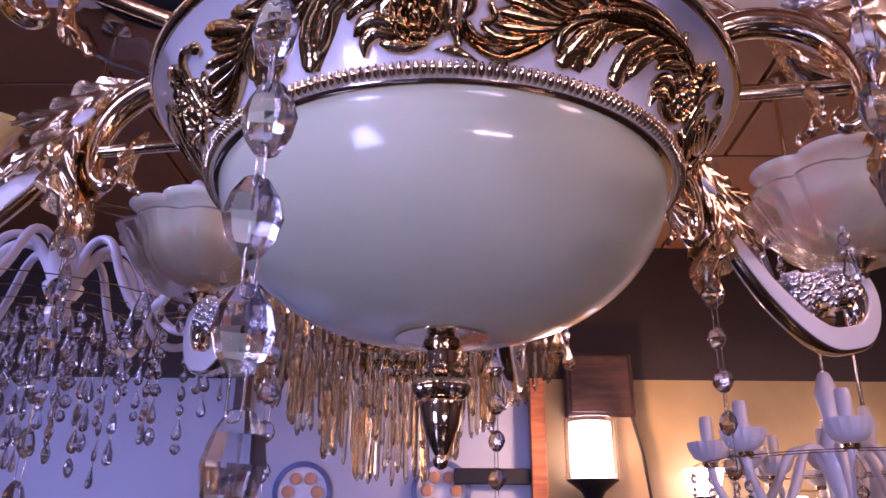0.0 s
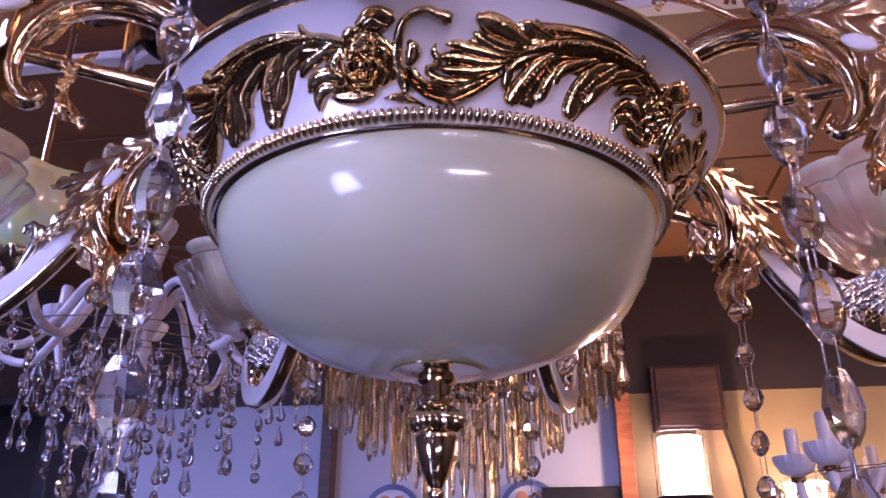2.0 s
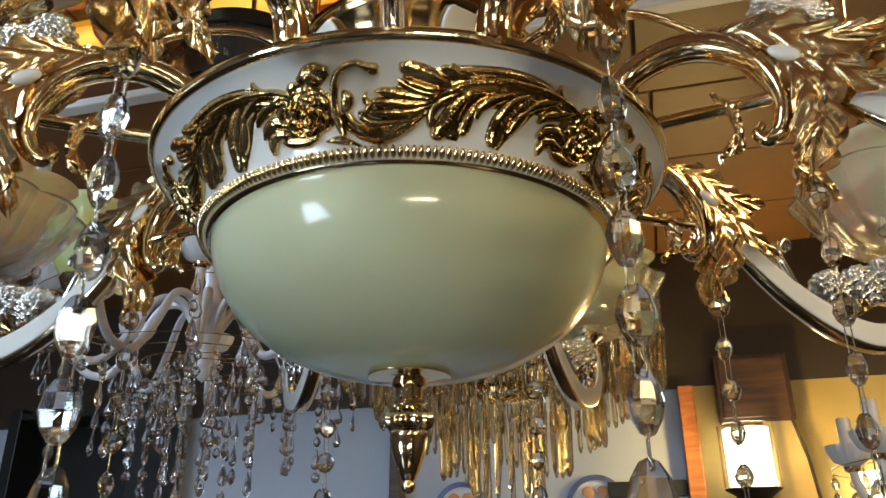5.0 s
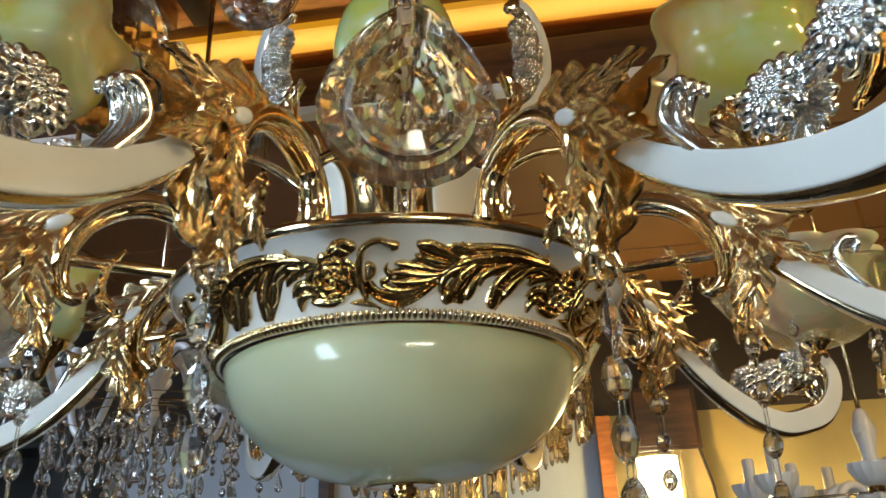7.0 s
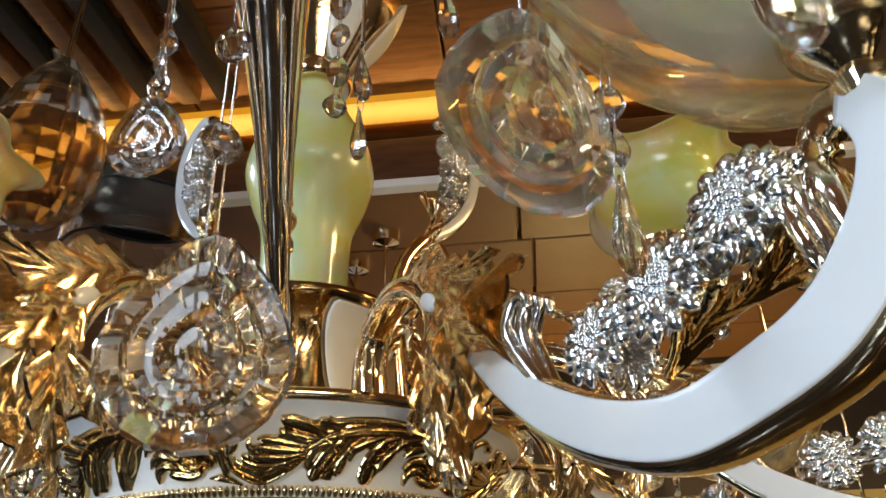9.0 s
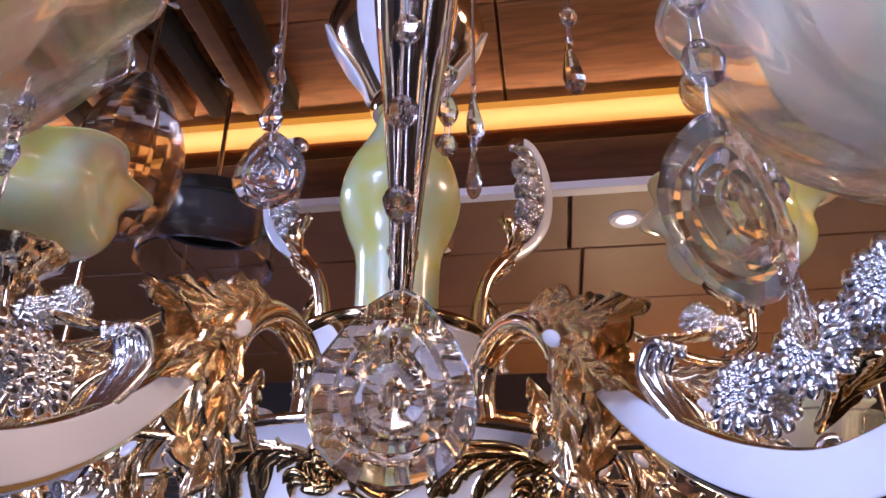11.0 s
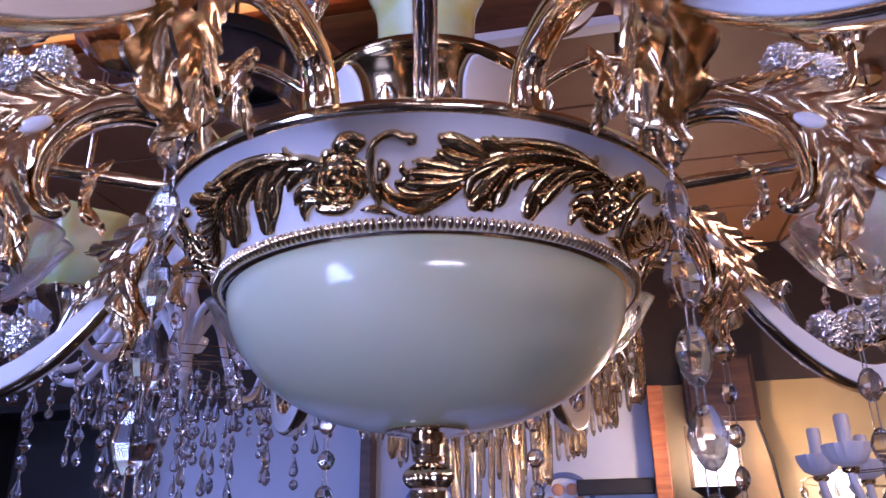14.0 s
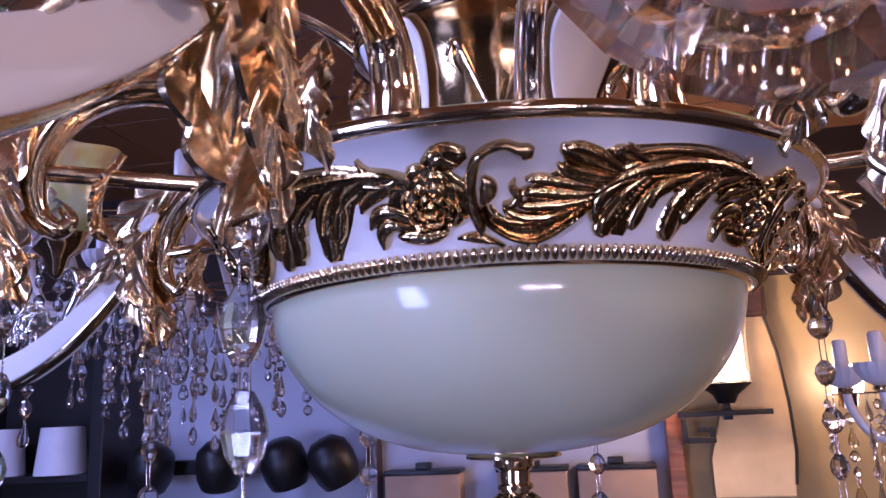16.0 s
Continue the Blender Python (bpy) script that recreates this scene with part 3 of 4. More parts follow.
def make_arm(deg):
    """One scrolled arm in its own plane: x outwards, z up."""
    q, w = flat_path([(0.216, 1.962, .0165), (0.213, 1.995, .0155), (0.222, 2.023, .0142), (0.244, 2.038, .0140), (0.276, 2.045, .0140), (0.308, 2.038, .0140), (0.336, 2.018, .0135), (0.352, 1.990, .0125), (0.356, 1.962, .0105), (0.350, 1.942, .0085), (0.338, 1.934, .007), (0.331, 1.941, .0055), (0.336, 1.950, .004)])
    bm = bmesh.new()
    add_sweep(bm, q, [Vector((0, 1, 0))] * len(q), [v[0] for v in w], [v[0] for v in w], 16)
    arm = part("arm", bm, GOLD, chandelier, "scrolled gold arm with white enamel sides", sharp=50)
    # grooves on the tube: two thin wires that follow it
    for s in (-1, 1):
        bm = bmesh.new()
        add_sweep(bm, [p + Vector((0, s * v[0] * 0.80, v[0] * 0.50)) for p, v in zip(q[8:52], w[8:52])], [Vector((0, 1, 0))] * 44, [.0018] * 44, [.0018] * 44, 8)
        part("moulding", bm, CHROME, arm, sharp=0)
    # the swung band
    band = [(0.392, 1.972, .008), (0.412, 1.950, .0105), (0.444, 1.922, .0125), (0.486, 1.893, .014), (0.535, 1.870, .015), (0.585, 1.859, .0155), (0.632, 1.866, .016), (0.672, 1.880, .0160), (0.700, 1.907, .0155), (0.711, 1.936, .014), (0.704, 1.958, .012), (0.689, 1.965, .0095), (0.678, 1.957, .0075), (0.679, 1.947, .006)]
    q, w = flat_path(band)
    side = Vector((0, 1, 0))
    bm = bmesh.new()
    nrm = []
    for i in range(len(q)):
        t = (q[min(i + 1, len(q) - 1)] - q[max(i - 1, 0)]).normalized()
        nrm.append(t.cross(side))
    add_sweep(bm, q, nrm, [v[0] * 0.74 for v in w], [v[0] * 1.18 for v in w], 24, box_power=0.5)
    part("band", bm, GOLD, arm, "gold band", sharp=0)
    for s in (-1, 1):
        bm = bmesh.new()
        sel = range(5, len(q) - 14)
        add_sweep(bm, [q[i] + side * (s * w[i][0] * 0.70) - nrm[i] * (w[i][0] * -0.10) for i in sel], [nrm[i] for i in sel], [w[i][0] * 0.10 + 0.0012] * len(sel), [w[i][0] * 0.92 for i in sel], 16, box_power=0.3)
        part("enamel_inlay", bm, ENAMEL, arm, "white enamel", sharp=0)
    # gold shell where the band curls over
    for k, (off, r) in enumerate(((0.0, .0105), (0.009, .0078), (0.0165, .0058))):
        pts = [(0.684 - off, 1.886 + off, .5), (0.682 - off, 1.910, .8), (0.677 - off, 1.933, 1), (0.675 - off, 1.946, .7)]
        qq = spline(pts, 5)
        bm = bmesh.new()
        add_sweep(bm, [Vector((p[0], 0, p[1])) for p in qq], [side] * len(qq), [r * p[2] for p in qq], [0.012 * p[2] for p in qq], 10)
        part("shell_rib", bm, CHROME, arm, "rounded gold rib", sharp=0)
    bm = bmesh.new()
    add_ball(bm, (0.668, 0, 1.953), 0.0075, 12, 8)
    part("knob", bm, CHROME, arm, "small gold knob", sharp=0)
    # leaves
    # upper spray outwards, hanging sprays on both sides, a small one under the tube
    down = Vector((0, -1, 0))
    leaves = [
        leaf([(0.344, 0, 2.028), (0.372, 0, 1.998), (0.378, 0, 1.955), (0.366, 0, 1.922), (0.372, 0, 1.900)], 0.025, 5, side=side),
        leaf([(0.300, 0, 1.992), (0.312, 0, 1.970), (0.316, 0, 1.948), (0.308, 0, 1.934)], 0.013, 5, side=side),
    ]
    for s in (-1, 1):
        leaves.append(leaf([(0.312, s * 0.006, 2.046), (0.350, s * 0.011, 2.032), (0.388, s * 0.012, 2.012), (0.422, s * 0.010, 2.010)], 0.022, 5, side=Vector((0, 0, s)), cup=0.15))
        leaves.append(leaf([(0.356, s * 0.010, 2.010), (0.372, s * 0.014, 1.975), (0.374, s * 0.014, 1.938), (0.364, s * 0.010, 1.906)], 0.022, 5, side=Vector((s, 0, 0)), cup=0.15))
        leaves.append(leaf([(0.362, s * 0.011, 2.002), (0.388, s * 0.015, 1.986), (0.412, s * 0.017, 1.964), (0.436, s * 0.016, 1.948)], 0.014, 4, side=Vector((0.3 * s, 0, 0.95 * s)), cup=0.1))
    for bm in leaves:
        part("leaf", bm, GOLD_LEAF, arm, "curling gold acanthus leaf", sharp=75)
    for s in (-1, 1):
        bm = bmesh.new()
        add_ball(bm, (0, 0, 0), 0.0095, 14, 8, (1.5, 0.30, 0.72))
        part("enamel_drop", bm, ENAMEL, arm, "white enamel", sharp=0, m=pose(0.362, s * 0.0170, 2.004, 0, 32, 0))
    # cluster of flowers inside the bow
    for x, z, f in ((0.538, 1.916, 1.1), (0.590, 1.926, 1.22), (0.640, 1.945, 1.25)):
        for s in (-1, 1):
            part("flower", FLOWER, None, arm, "faceted silvery flower", m=pose(x, s * 0.007, z, s * -78, 14, 0) @ Matrix.Diagonal((f, f, f, 1)))
    for k in (-1, 0, 1):
        bm = bmesh.new()
        q = spline([(0.508, k * .002, 1.890, .4), (0.485, k * .005, 1.905, .8), (0.468, k * .008, 1.926, 1), (0.459 - .003 * abs(k), k * .010, 1.948, 1), (0.464, k * .010, 1.965, .9), (0.475, k * .009, 1.966, .8), (0.478, k * .008, 1.957, .4)], 5)
        add_sweep(bm, [Vector(p[:3]) for p in q], [side] * len(q), [.0052 * p[3] for p in q], [.0052 * p[3] for p in q], 10)
        part("scroll_rib", bm, SILVER, arm, "curled silvery rib", sharp=0)
    part("leaf", leaf([(0.572, 0, 1.888), (0.600, 0, 1.905), (0.635, 0, 1.912), (0.655, 0, 1.93)], 0.016, 4, side=side), GOLD_DEEP, arm, sharp=75)
    # cup, drip pan and shade
    part("cup", lathe([(0, 1.985), (0.010, 1.985), (0.013, 1.992), (0.009, 1.998), (0.014, 2.004), (0.024, 2.012), (0.028, 2.022), (0.026, 2.030), (0.019, 2.034), (0, 2.034)], 32, Matrix.Translation((0.702, 0, -0.022))), GOLD, arm, "turned gold cup")

    dish = [tuple(p) for p in spline([(0.012, 2.012), (0.045, 2.010), (0.078, 2.024), (0.104, 2.050), (0.122, 2.084), (0.134, 2.108)], 4)]
    nd = len(dish)
    part("drip_dish", lathe(dish + [(r - 0.0035, z + 0.0035) for r, z in dish[::-1]], 96, Matrix.Translation((0.702, 0, -0.022)), flute=lambda i, a: 0.95 + 0.0065 * min(i, 2 * nd - 1 - i) * abs(math.sin(5 * a)) ** 0.7), DISH, arm, "scalloped clear glass drip dish", sharp=0)

    def petal(i, a):
        return 0.96 + (0.03 + 0.028 * i) * abs(math.sin(3 * a)) ** 0.7
    prof = [(0.022, 2.032), (0.040, 2.036), (0.066, 2.050), (0.082, 2.075), (0.086, 2.102), (0.092, 2.130), (0.112, 2.150)]
    prof = [tuple(p) for p in spline(prof, 2)]
    full = prof + [(r - 0.0035, z + 0.001) for r, z in prof[::-1]]
    cnt = len(prof)
    part("shade", lathe(full, 72, Matrix.Translation((0.702, 0, -0.022)), flute=lambda i, a: petal((i if i < cnt else 2 * cnt - 1 - i) * 0.5, a)), SHADE, arm, "cream green glass flower shade", sharp=0)
    arm.location = (0, 0, 0)
    arm.matrix_basis = Matrix.Rotation(radians(deg) - math.pi / 2, 4, "Z")
    return arm


first_arm = make_arm(ARM_ANGLES[0])


for a in ARM_ANGLES[1:]:
    made = copy_thing(first_arm, Matrix.Rotation(radians(a) - math.pi / 2, 4, "Z"))
    if a != ARM_ANGLES[1]:
        part("tie_rod", lathe([(0, 0), (.0062, 0), (.0075, .004), (.0062, .008), (.0062, .112), (.0078, .116), (.0062, .120), (0, .120)], 14, Matrix.Translation((.238, 0, 1.973)) @ Matrix.Rotation(radians(90), 4, "Y")), GOLD, made, "straight gold tie rod")


# ---- the chandelier's middle and upper tier ----
cup = part("central_cup", lathe([(0, 1.97), (0.084, 1.97), (0.088, 1.985), (0.084, 2.00), (0.086, 2.03), (0.094, 2.065), (0.107, 2.092), (0.117, 2.104), (0.123, 2.110), (0.124, 2.118), (0.117, 2.121), (0.108, 2.112), (0.06, 2.108), (0, 2.108)], 64), material("dark_gold_plate", (0.46, 0.32, 0.15), 0.12, 1.0, vary=0.12, scale=30, bump=0.04, bump_scale=90, rough_vary=0.04), chandelier, "dark gold bell cup", sharp=0)
for k in range(4):
    q = spline([(0.0855, 1.992, .006), (0.087, 2.020, .017), (0.093, 2.052, .028), (0.104, 2.082, .036), (0.114, 2.098, .035), (0.118, 2.102, .030)], 5)
    bm = bmesh.new()
    add_sweep(bm, [Vector((p[0] + .0015, 0, p[1])) for p in q], [Vector((1, 0, -0.4))] * len(q), [p[2] for p in q], [0.0022] * len(q), 12, box_power=0.7)
    part("enamel_petal", bm, ENAMEL, cup, "white enamel", sharp=0, m=Matrix.Rotation(radians(90 * k - 40), 4, "Z"))
    if k % 2 == 0:
        part("leaf", leaf([(0.087, 0, 1.985), (0.094, 0, 2.02), (0.104, 0, 2.055), (0.122, 0, 2.085), (0.132, 0, 2.075)], 0.013, 5, side=Vector((0, -1, 0)), cup=0.2), GOLD_LEAF, cup, sharp=75, m=Matrix.Rotation(radians(90 * k - 12), 4, "Z"))
    for s in (-1, 1):
        bm = bmesh.new()
        q = spline([(0.090, s * 0.006, 2.03, .0014), (0.096, s * 0.020, 2.062, .0020), (0.102, s * 0.030, 2.080, .0020), (0.099, s * 0.036, 2.068, .0018), (0.095, s * 0.030, 2.058, .0012)], 5)
        add_sweep(bm, [Vector(p[:3]) for p in q], [Vector((1, 0, -0.4))] * len(q), [p[3] for p in q], [p[3] for p in q], 8)
        part("scroll", bm, GOLD, cup, "fine gold scroll", m=Matrix.Rotation(radians(90 * k - 82), 4, "Z"))
part("vase", lathe([tuple(p) for p in spline([(0.050, 2.109), (0.054, 2.13), (0.054, 2.18), (0.057, 2.235), (0.071, 2.272), (0.082, 2.31), (0.0815, 2.335), (0.073, 2.37), (0.055, 2.405), (0.041, 2.435), (0.036, 2.46)], 3)] + [(0, 2.462)], 64), VASE, chandelier, "milky green glass vase", sharp=0)
crown = part("crown", lathe([(0, 2.462), (0.044, 2.462), (0.050, 2.475), (0.046, 2.49), (0.070, 2.53), (0.105, 2.58), (0.120, 2.62), (0.112, 2.65), (0.085, 2.67), (0.04, 2.70), (0.022, 2.74), (0.022, 2.80), (0, 2.80)], 64), GOLD, chandelier, "flaring gold crown")
for k in range(6):
    q = spline([(0.050, 2.485, .008), (0.062, 2.515, .018), (0.088, 2.555, .024), (0.112, 2.60, .018), (0.122, 2.63, .003)], 5)
    bm = bmesh.new()
    add_sweep(bm, [Vector((p[0] + 0.002, 0, p[1])) for p in q], [Vector((0.8, 0, -0.6))] * len(q), [p[2] for p in q], [0.003] * len(q), 12, box_power=0.7)
    part("enamel_petal", bm, ENAMEL, crown, "white enamel", sharp=0, m=Matrix.Rotation(radians(60 * k + 12), 4, "Z"))
part("stem", lathe([(0, 2.80), (0.016, 2.80), (0.016, 2.95), (0.012, 3.0), (0.012, 3.06), (0.05, 3.085), (0.055, 3.12), (0, 3.12)], 32), GOLD, chandelier, "gold hanging stem")


def upper_arm(deg, base):
    """A tall upper arm: an upright stem, a leaf, and a bow that turns back on itself."""
    q, w = flat_path([(base, 1.966, .0165), (base - .005, 2.04, .0145), (base - .012, 2.12, .0125), (base - .012, 2.19, .011), (base + .004, 2.245, .010), (base + .035, 2.285, .010)])
    bm = bmesh.new()
    add_sweep(bm, q, [Vector((0, 1, 0))] * len(q), [v[0] for v in w], [v[0] for v in w], 16)
    arm = part("upper_arm", bm, GOLD, chandelier, "tall gold upper arm with a curled end", sharp=50)
    off = base - 0.15
    band = [(.175, 2.275, .008), (.205, 2.298, .011), (.240, 2.328, .013), (.268, 2.372, .014), (.280, 2.425, .014), (.272, 2.475, .014), (.250, 2.508, .013), (.226, 2.512, .011), (.214, 2.498, .007)]
    q, w = flat_path([(r + off, z, h) for r, z, h in band])
    side = Vector((0, 1, 0))
    nrm = [(q[min(i + 1, len(q) - 1)] - q[max(i - 1, 0)]).normalized().cross(side) for i in range(len(q))]
    bm = bmesh.new()
    add_sweep(bm, q, nrm, [v[0] * 0.9 for v in w], [v[0] * 0.9 for v in w], 16, box_power=0.6)
    part("band", bm, CHROME, arm, "pale gold band", sharp=0)
    for s in (-1, 1):
        bm = bmesh.new()
        sel = range(4, len(q) - 8)
        add_sweep(bm, [q[i] + side * (s * w[i][0] * 0.86) for i in sel], [nrm[i] for i in sel], [w[i][0] * 0.12 + 0.001] * len(sel), [w[i][0] * 0.6 for i in sel], 12, box_power=0.4)
        part("enamel_inlay", bm, ENAMEL, arm, "white enamel", sharp=0)
    for r, z, f in ((.226, 2.352, .80), (.244, 2.392, 1.0), (.247, 2.434, 1.05), (.238, 2.472, .85)):
        for s in (-1, 1):
            part("flower", FLOWER, None, arm, m=pose(r + off, s * 0.008, z, s * -75, -50, 0) @ Matrix.Diagonal((f, f, f, 1)))
    part("leaf", leaf([(.150 + off, 0, 2.225), (.178 + off, 0, 2.262), (.206 + off, 0, 2.318), (.200 + off, 0, 2.345)], 0.022, 5, side=Vector((0, -1, 0))), GOLD, arm, sharp=75)
    part("leaf", leaf([(.142 + off, 0, 2.24), (.158 + off, 0, 2.20), (.160 + off, 0, 2.165), (.172 + off, 0, 2.145)], 0.020, 4, side=Vector((0, 1, 0))), GOLD, arm, sharp=75)
    arm.matrix_basis = Matrix.Rotation(radians(deg) - math.pi / 2, 4, "Z")


def flared_arm(deg):
    """A slim upper stem that leans outwards and flares."""
    q, w = flat_path([(.196, 1.962, .0110), (.200, 1.995, .0098), (.222, 2.030, .0096), (.262, 2.058, .0098), (.310, 2.095, .0125), (.360, 2.140, .0170), (.410, 2.180, .0235), (.455, 2.210, .0300), (.490, 2.236, .0340)])
    bm = bmesh.new()
    add_sweep(bm, q, [Vector((0, 1, 0))] * len(q), [v[0] for v in w], [v[0] for v in w], 20)
    arm = part("upper_arm", bm, CHROME, chandelier, "slim gold upper arm that flares outwards", sharp=50)
    for s in (-1, 1):
        bm = bmesh.new()
        add_sweep(bm, [p + Vector((-v[0] * .5, s * v[0] * .80, 0)) for p, v in zip(q[4:44], w[4:44])], [Vector((0, 1, 0))] * 40, [.0016] * 40, [.0016] * 40, 8)
        part("moulding", bm, GOLD, arm, sharp=0)
    part("leaf", leaf([(.250, 0, 2.062), (.272, 0, 2.090), (.300, 0, 2.105), (.322, 0, 2.135)], 0.014, 4, side=side_y), GOLD, arm, sharp=75)
    arm.matrix_basis = Matrix.Rotation(radians(deg) - math.pi / 2, 4, "Z")


side_y = Vector((0, 1, 0))
flared_arm(12.8)


def shade_branch(deg, drop):
    """A slim S-shaped upper branch with a leafy scroll, a gold cup and a flower shade."""
    q, w = flat_path([(.100, 2.150, .006), (.14, 2.185, .0055), (.19, 2.205, .005), (.26, 2.195, .005), (.33, 2.155, .0055), (.40, 2.135, .006), (.445, 2.155, .0065), (.455, 2.20, .007)])
    bm = bmesh.new()
    add_sweep(bm, q, [side_y] * len(q), [v[0] for v in w], [v[0] for v in w], 14)
    arm = part("upper_branch", bm, GOLD, chandelier, "slim gold upper branch with a flower shade", sharp=50)
    part("leaf", leaf([(.30, 0, 2.165), (.35, 0, 2.165), (.40, 0, 2.175), (.425, 0, 2.21)], 0.020, 5, side=side_y), GOLD_LEAF, arm, sharp=75)
    part("leaf", leaf([(.33, 0, 2.145), (.36, 0, 2.115), (.40, 0, 2.095), (.43, 0, 2.10)], 0.018, 4, side=-side_y), GOLD_LEAF, arm, sharp=75)
    for x, z in ((.385, 2.19), (.42, 2.175)):
        for s in (-1, 1):
            part("flower", FLOWER, None, arm, m=pose(x, s * 0.008, z, s * -75, 0, 0))
    part("cup", lathe([(0, 2.20), (.014, 2.20), (.020, 2.215), (.034, 2.226), (.050, 2.240), (.055, 2.252), (.040, 2.256), (0, 2.256)], 40, Matrix.Translation((.455, 0, 0)), flute=lambda i, a: 1 + .05 * math.cos(10 * a)), GOLD, arm, "leafy gold cup")
    prof = [tuple(p) for p in spline([(.030, 2.250), (.055, 2.256), (.082, 2.276), (.094, 2.305), (.092, 2.335), (.108, 2.362), (.122, 2.366)], 3)]
    n = len(prof)
    part("shade", lathe(prof + [(r - .004, z + .002) for r, z in prof[::-1]], 60, Matrix.Translation((.455, 0, 0)), flute=lambda i, a: 1 + .008 * min(i, 2 * n - 1 - i) * math.cos(5 * a + .6)), VASE, arm, "yellow-green glass flower shade", sharp=0)
    arm.matrix_basis = Matrix.Translation((0, 0, -drop)) @ Matrix.Rotation(radians(deg) - math.pi / 2, 4, "Z")


shade_branch(98, 0.04)
shade_branch(-70, 0.055)
upper_arm(136, 0.150)
upper_arm(-120, 0.150)


# ---- cut crystals ----
def gem(name, profile, n, flat, mat, twist=0.0):
    bm = bmesh.new()
    add_lathe(bm, profile, n, Matrix.Rotation(twist, 4, "Z"), flat=flat)
    return mesh_of(name, bm, mat, False)


def octagon(w, h, mat=CRYSTAL, n=8, flat=0.62):
    return gem("crystal", [(0, h), (w * .42, h * .88), (w * .80, h * .50), (w, 0), (w * .80, -h * .50), (w * .42, -h * .88), (0, -h)], n, flat, mat)


def pear(w, h, mat=CRYSTAL, n=14, flat=0.5):
    return gem("crystal_drop", [(0, h), (w * .16, h * .92), (w * .38, h * .55), (w * .66, h * .18), (w * .90, -h * .18), (w, -h * .45), (w * .86, -h * .74), (w * .52, -h * .93), (0, -h)], n, flat, mat)


def pear_big(f):
    """A large almond drop with stepped facets on both faces."""
    bm = bmesh.new()
    steps = [(1.0, 0.0), (0.95, 0.22), (0.70, 0.58), (0.62, 0.55), (0.44, 0.80), (0.36, 0.78), (0.15, 0.95)]
    n = 20
    rows = []
    for face in (-1, 1):
        for s, y in (steps if face == 1 else steps[1:]):
            ring = []
            for k in range(n):
                a = 2 * math.pi * k / n
                r = 0.030 * f * s
                zz = math.sin(a)
                taper = 1 - 0.40 * max(0, zz) ** 1.5
                ring.append(bm.verts.new((r * 1.20 * math.cos(a) * taper, face * y * 0.0100 * f, r * (1.66 if zz > 0 else 1.20) * zz - 0.0069 * f)))
            rows.append((face, ring))
    front = [r for f, r in rows if f == 1]
    back = [front[0]] + [r for f, r in rows if f == -1]
    for run in (front, back):
        for p, q in zip(run, run[1:]):
            for k in range(n):
                j = (k + 1) % n
                bm.faces.new((p[k], p[j], q[j]))
                bm.faces.new((p[k], q[j], q[k]))
        bm.faces.new(run[-1])
    return mesh_of("crystal_drop", bm, ALMOND_CRYSTAL, False)


GEMS = {
    "round": (octagon(0.0125, 0.0135), 0.0135), "small": (octagon(0.0085, 0.010), 0.010), "long": (octagon(0.0112, 0.0170, n=8), 0.0170),
    "big": (octagon(0.0122, 0.0195, n=8), 0.0195), "pear": (pear(0.0135, 0.026), 0.026), "slim": (pear(0.009, 0.030, n=8, flat=0.7), 0.030),
    "almond": (pear_big(1.12), 0.0480), "large_almond": (pear_big(1.34), 0.0575), "amber": (pear(0.0125, 0.024, CRYSTAL_AMBER), 0.024), "bar": (octagon(0.0045, 0.026, n=6, flat=0.8), 0.026), "ball": (octagon(0.0138, 0.0145, n=8, flat=0.9), 0.0145),
}


PINS = {}


def pin(mm):
    """A bent steel pin: one closed loop that spans a gap of so many millimetres."""
    if mm not in PINS:
        top, w = mm * 0.001 + 0.005, 0.0026
        q = [(0.0, top + .001), (w * .8, top), (w, top - .003), (w, -.003), (w * .8, -.006), (0, -.007), (-w * .8, -.006), (-w, -.003), (-w, top - .003), (-w * .8, top), (-0.0004, top + .001)]
        bm = bmesh.new()
        add_sweep(bm, [Vector((x, 0, z)) for x, z in q], [Vector((0, 1, 0))] * len(q), [.0006] * len(q), [.0006] * len(q), 5)
        PINS[mm] = mesh_of("pin", bm, WIRE, True, 0)
    return PINS[mm]


def strand(x, y, top, items, label, group="crystal strands", turn=0.0):
    """A vertical run of cut crystals joined by bent pins, hanging from (x, y, top)."""
    t = thing("crystal_strand", label, "crystal strand", group, at=(x, y, top))
    z = -0.004
    rng = random.Random(int(x * 1000) * 31 + int(y * 1000) * 7 + len(items))
    for kind, gap in items:
        me, h = GEMS[kind]
        z0 = z - gap
        part("pin", pin(round(gap * 1000)), None, t, m=pose(0, 0, z0, 0, 0, turn + rng.uniform(-60, 60)))
        z = z0 - 2 * h
        part(me.name, me, None, t, m=pose(rng.uniform(-.0012, .0012), rng.uniform(-.0012, .0012), z0 - h, rng.uniform(-4, 4), rng.uniform(-4, 4), turn + rng.uniform(-28, 28) * (0.2 if "almond" in kind else 1)))
    return t


FRONT = [("long", .004), ("long", .007), ("long", .007), ("long", .007), ("long", .007), ("long", .009), ("big", .008), ("big", .034), ("ball", .012), ("pear", .006)]
BACK = [("round", .006), ("round", .020), ("round", .020), ("round", .018), ("round", .018), ("round", .018), ("round", .016), ("pear", .006)]
for a in ARM_ANGLES:
    p = around(a, 0.366, 1.897).translation
    front = abs(a) < 40
    strand(p.x, p.y, 1.897 if not front else 1.905, FRONT if front else BACK, "strand of large cut crystals hanging from a gold leaf" if front else "strand of round cut crystals hanging from a gold leaf", turn=a)
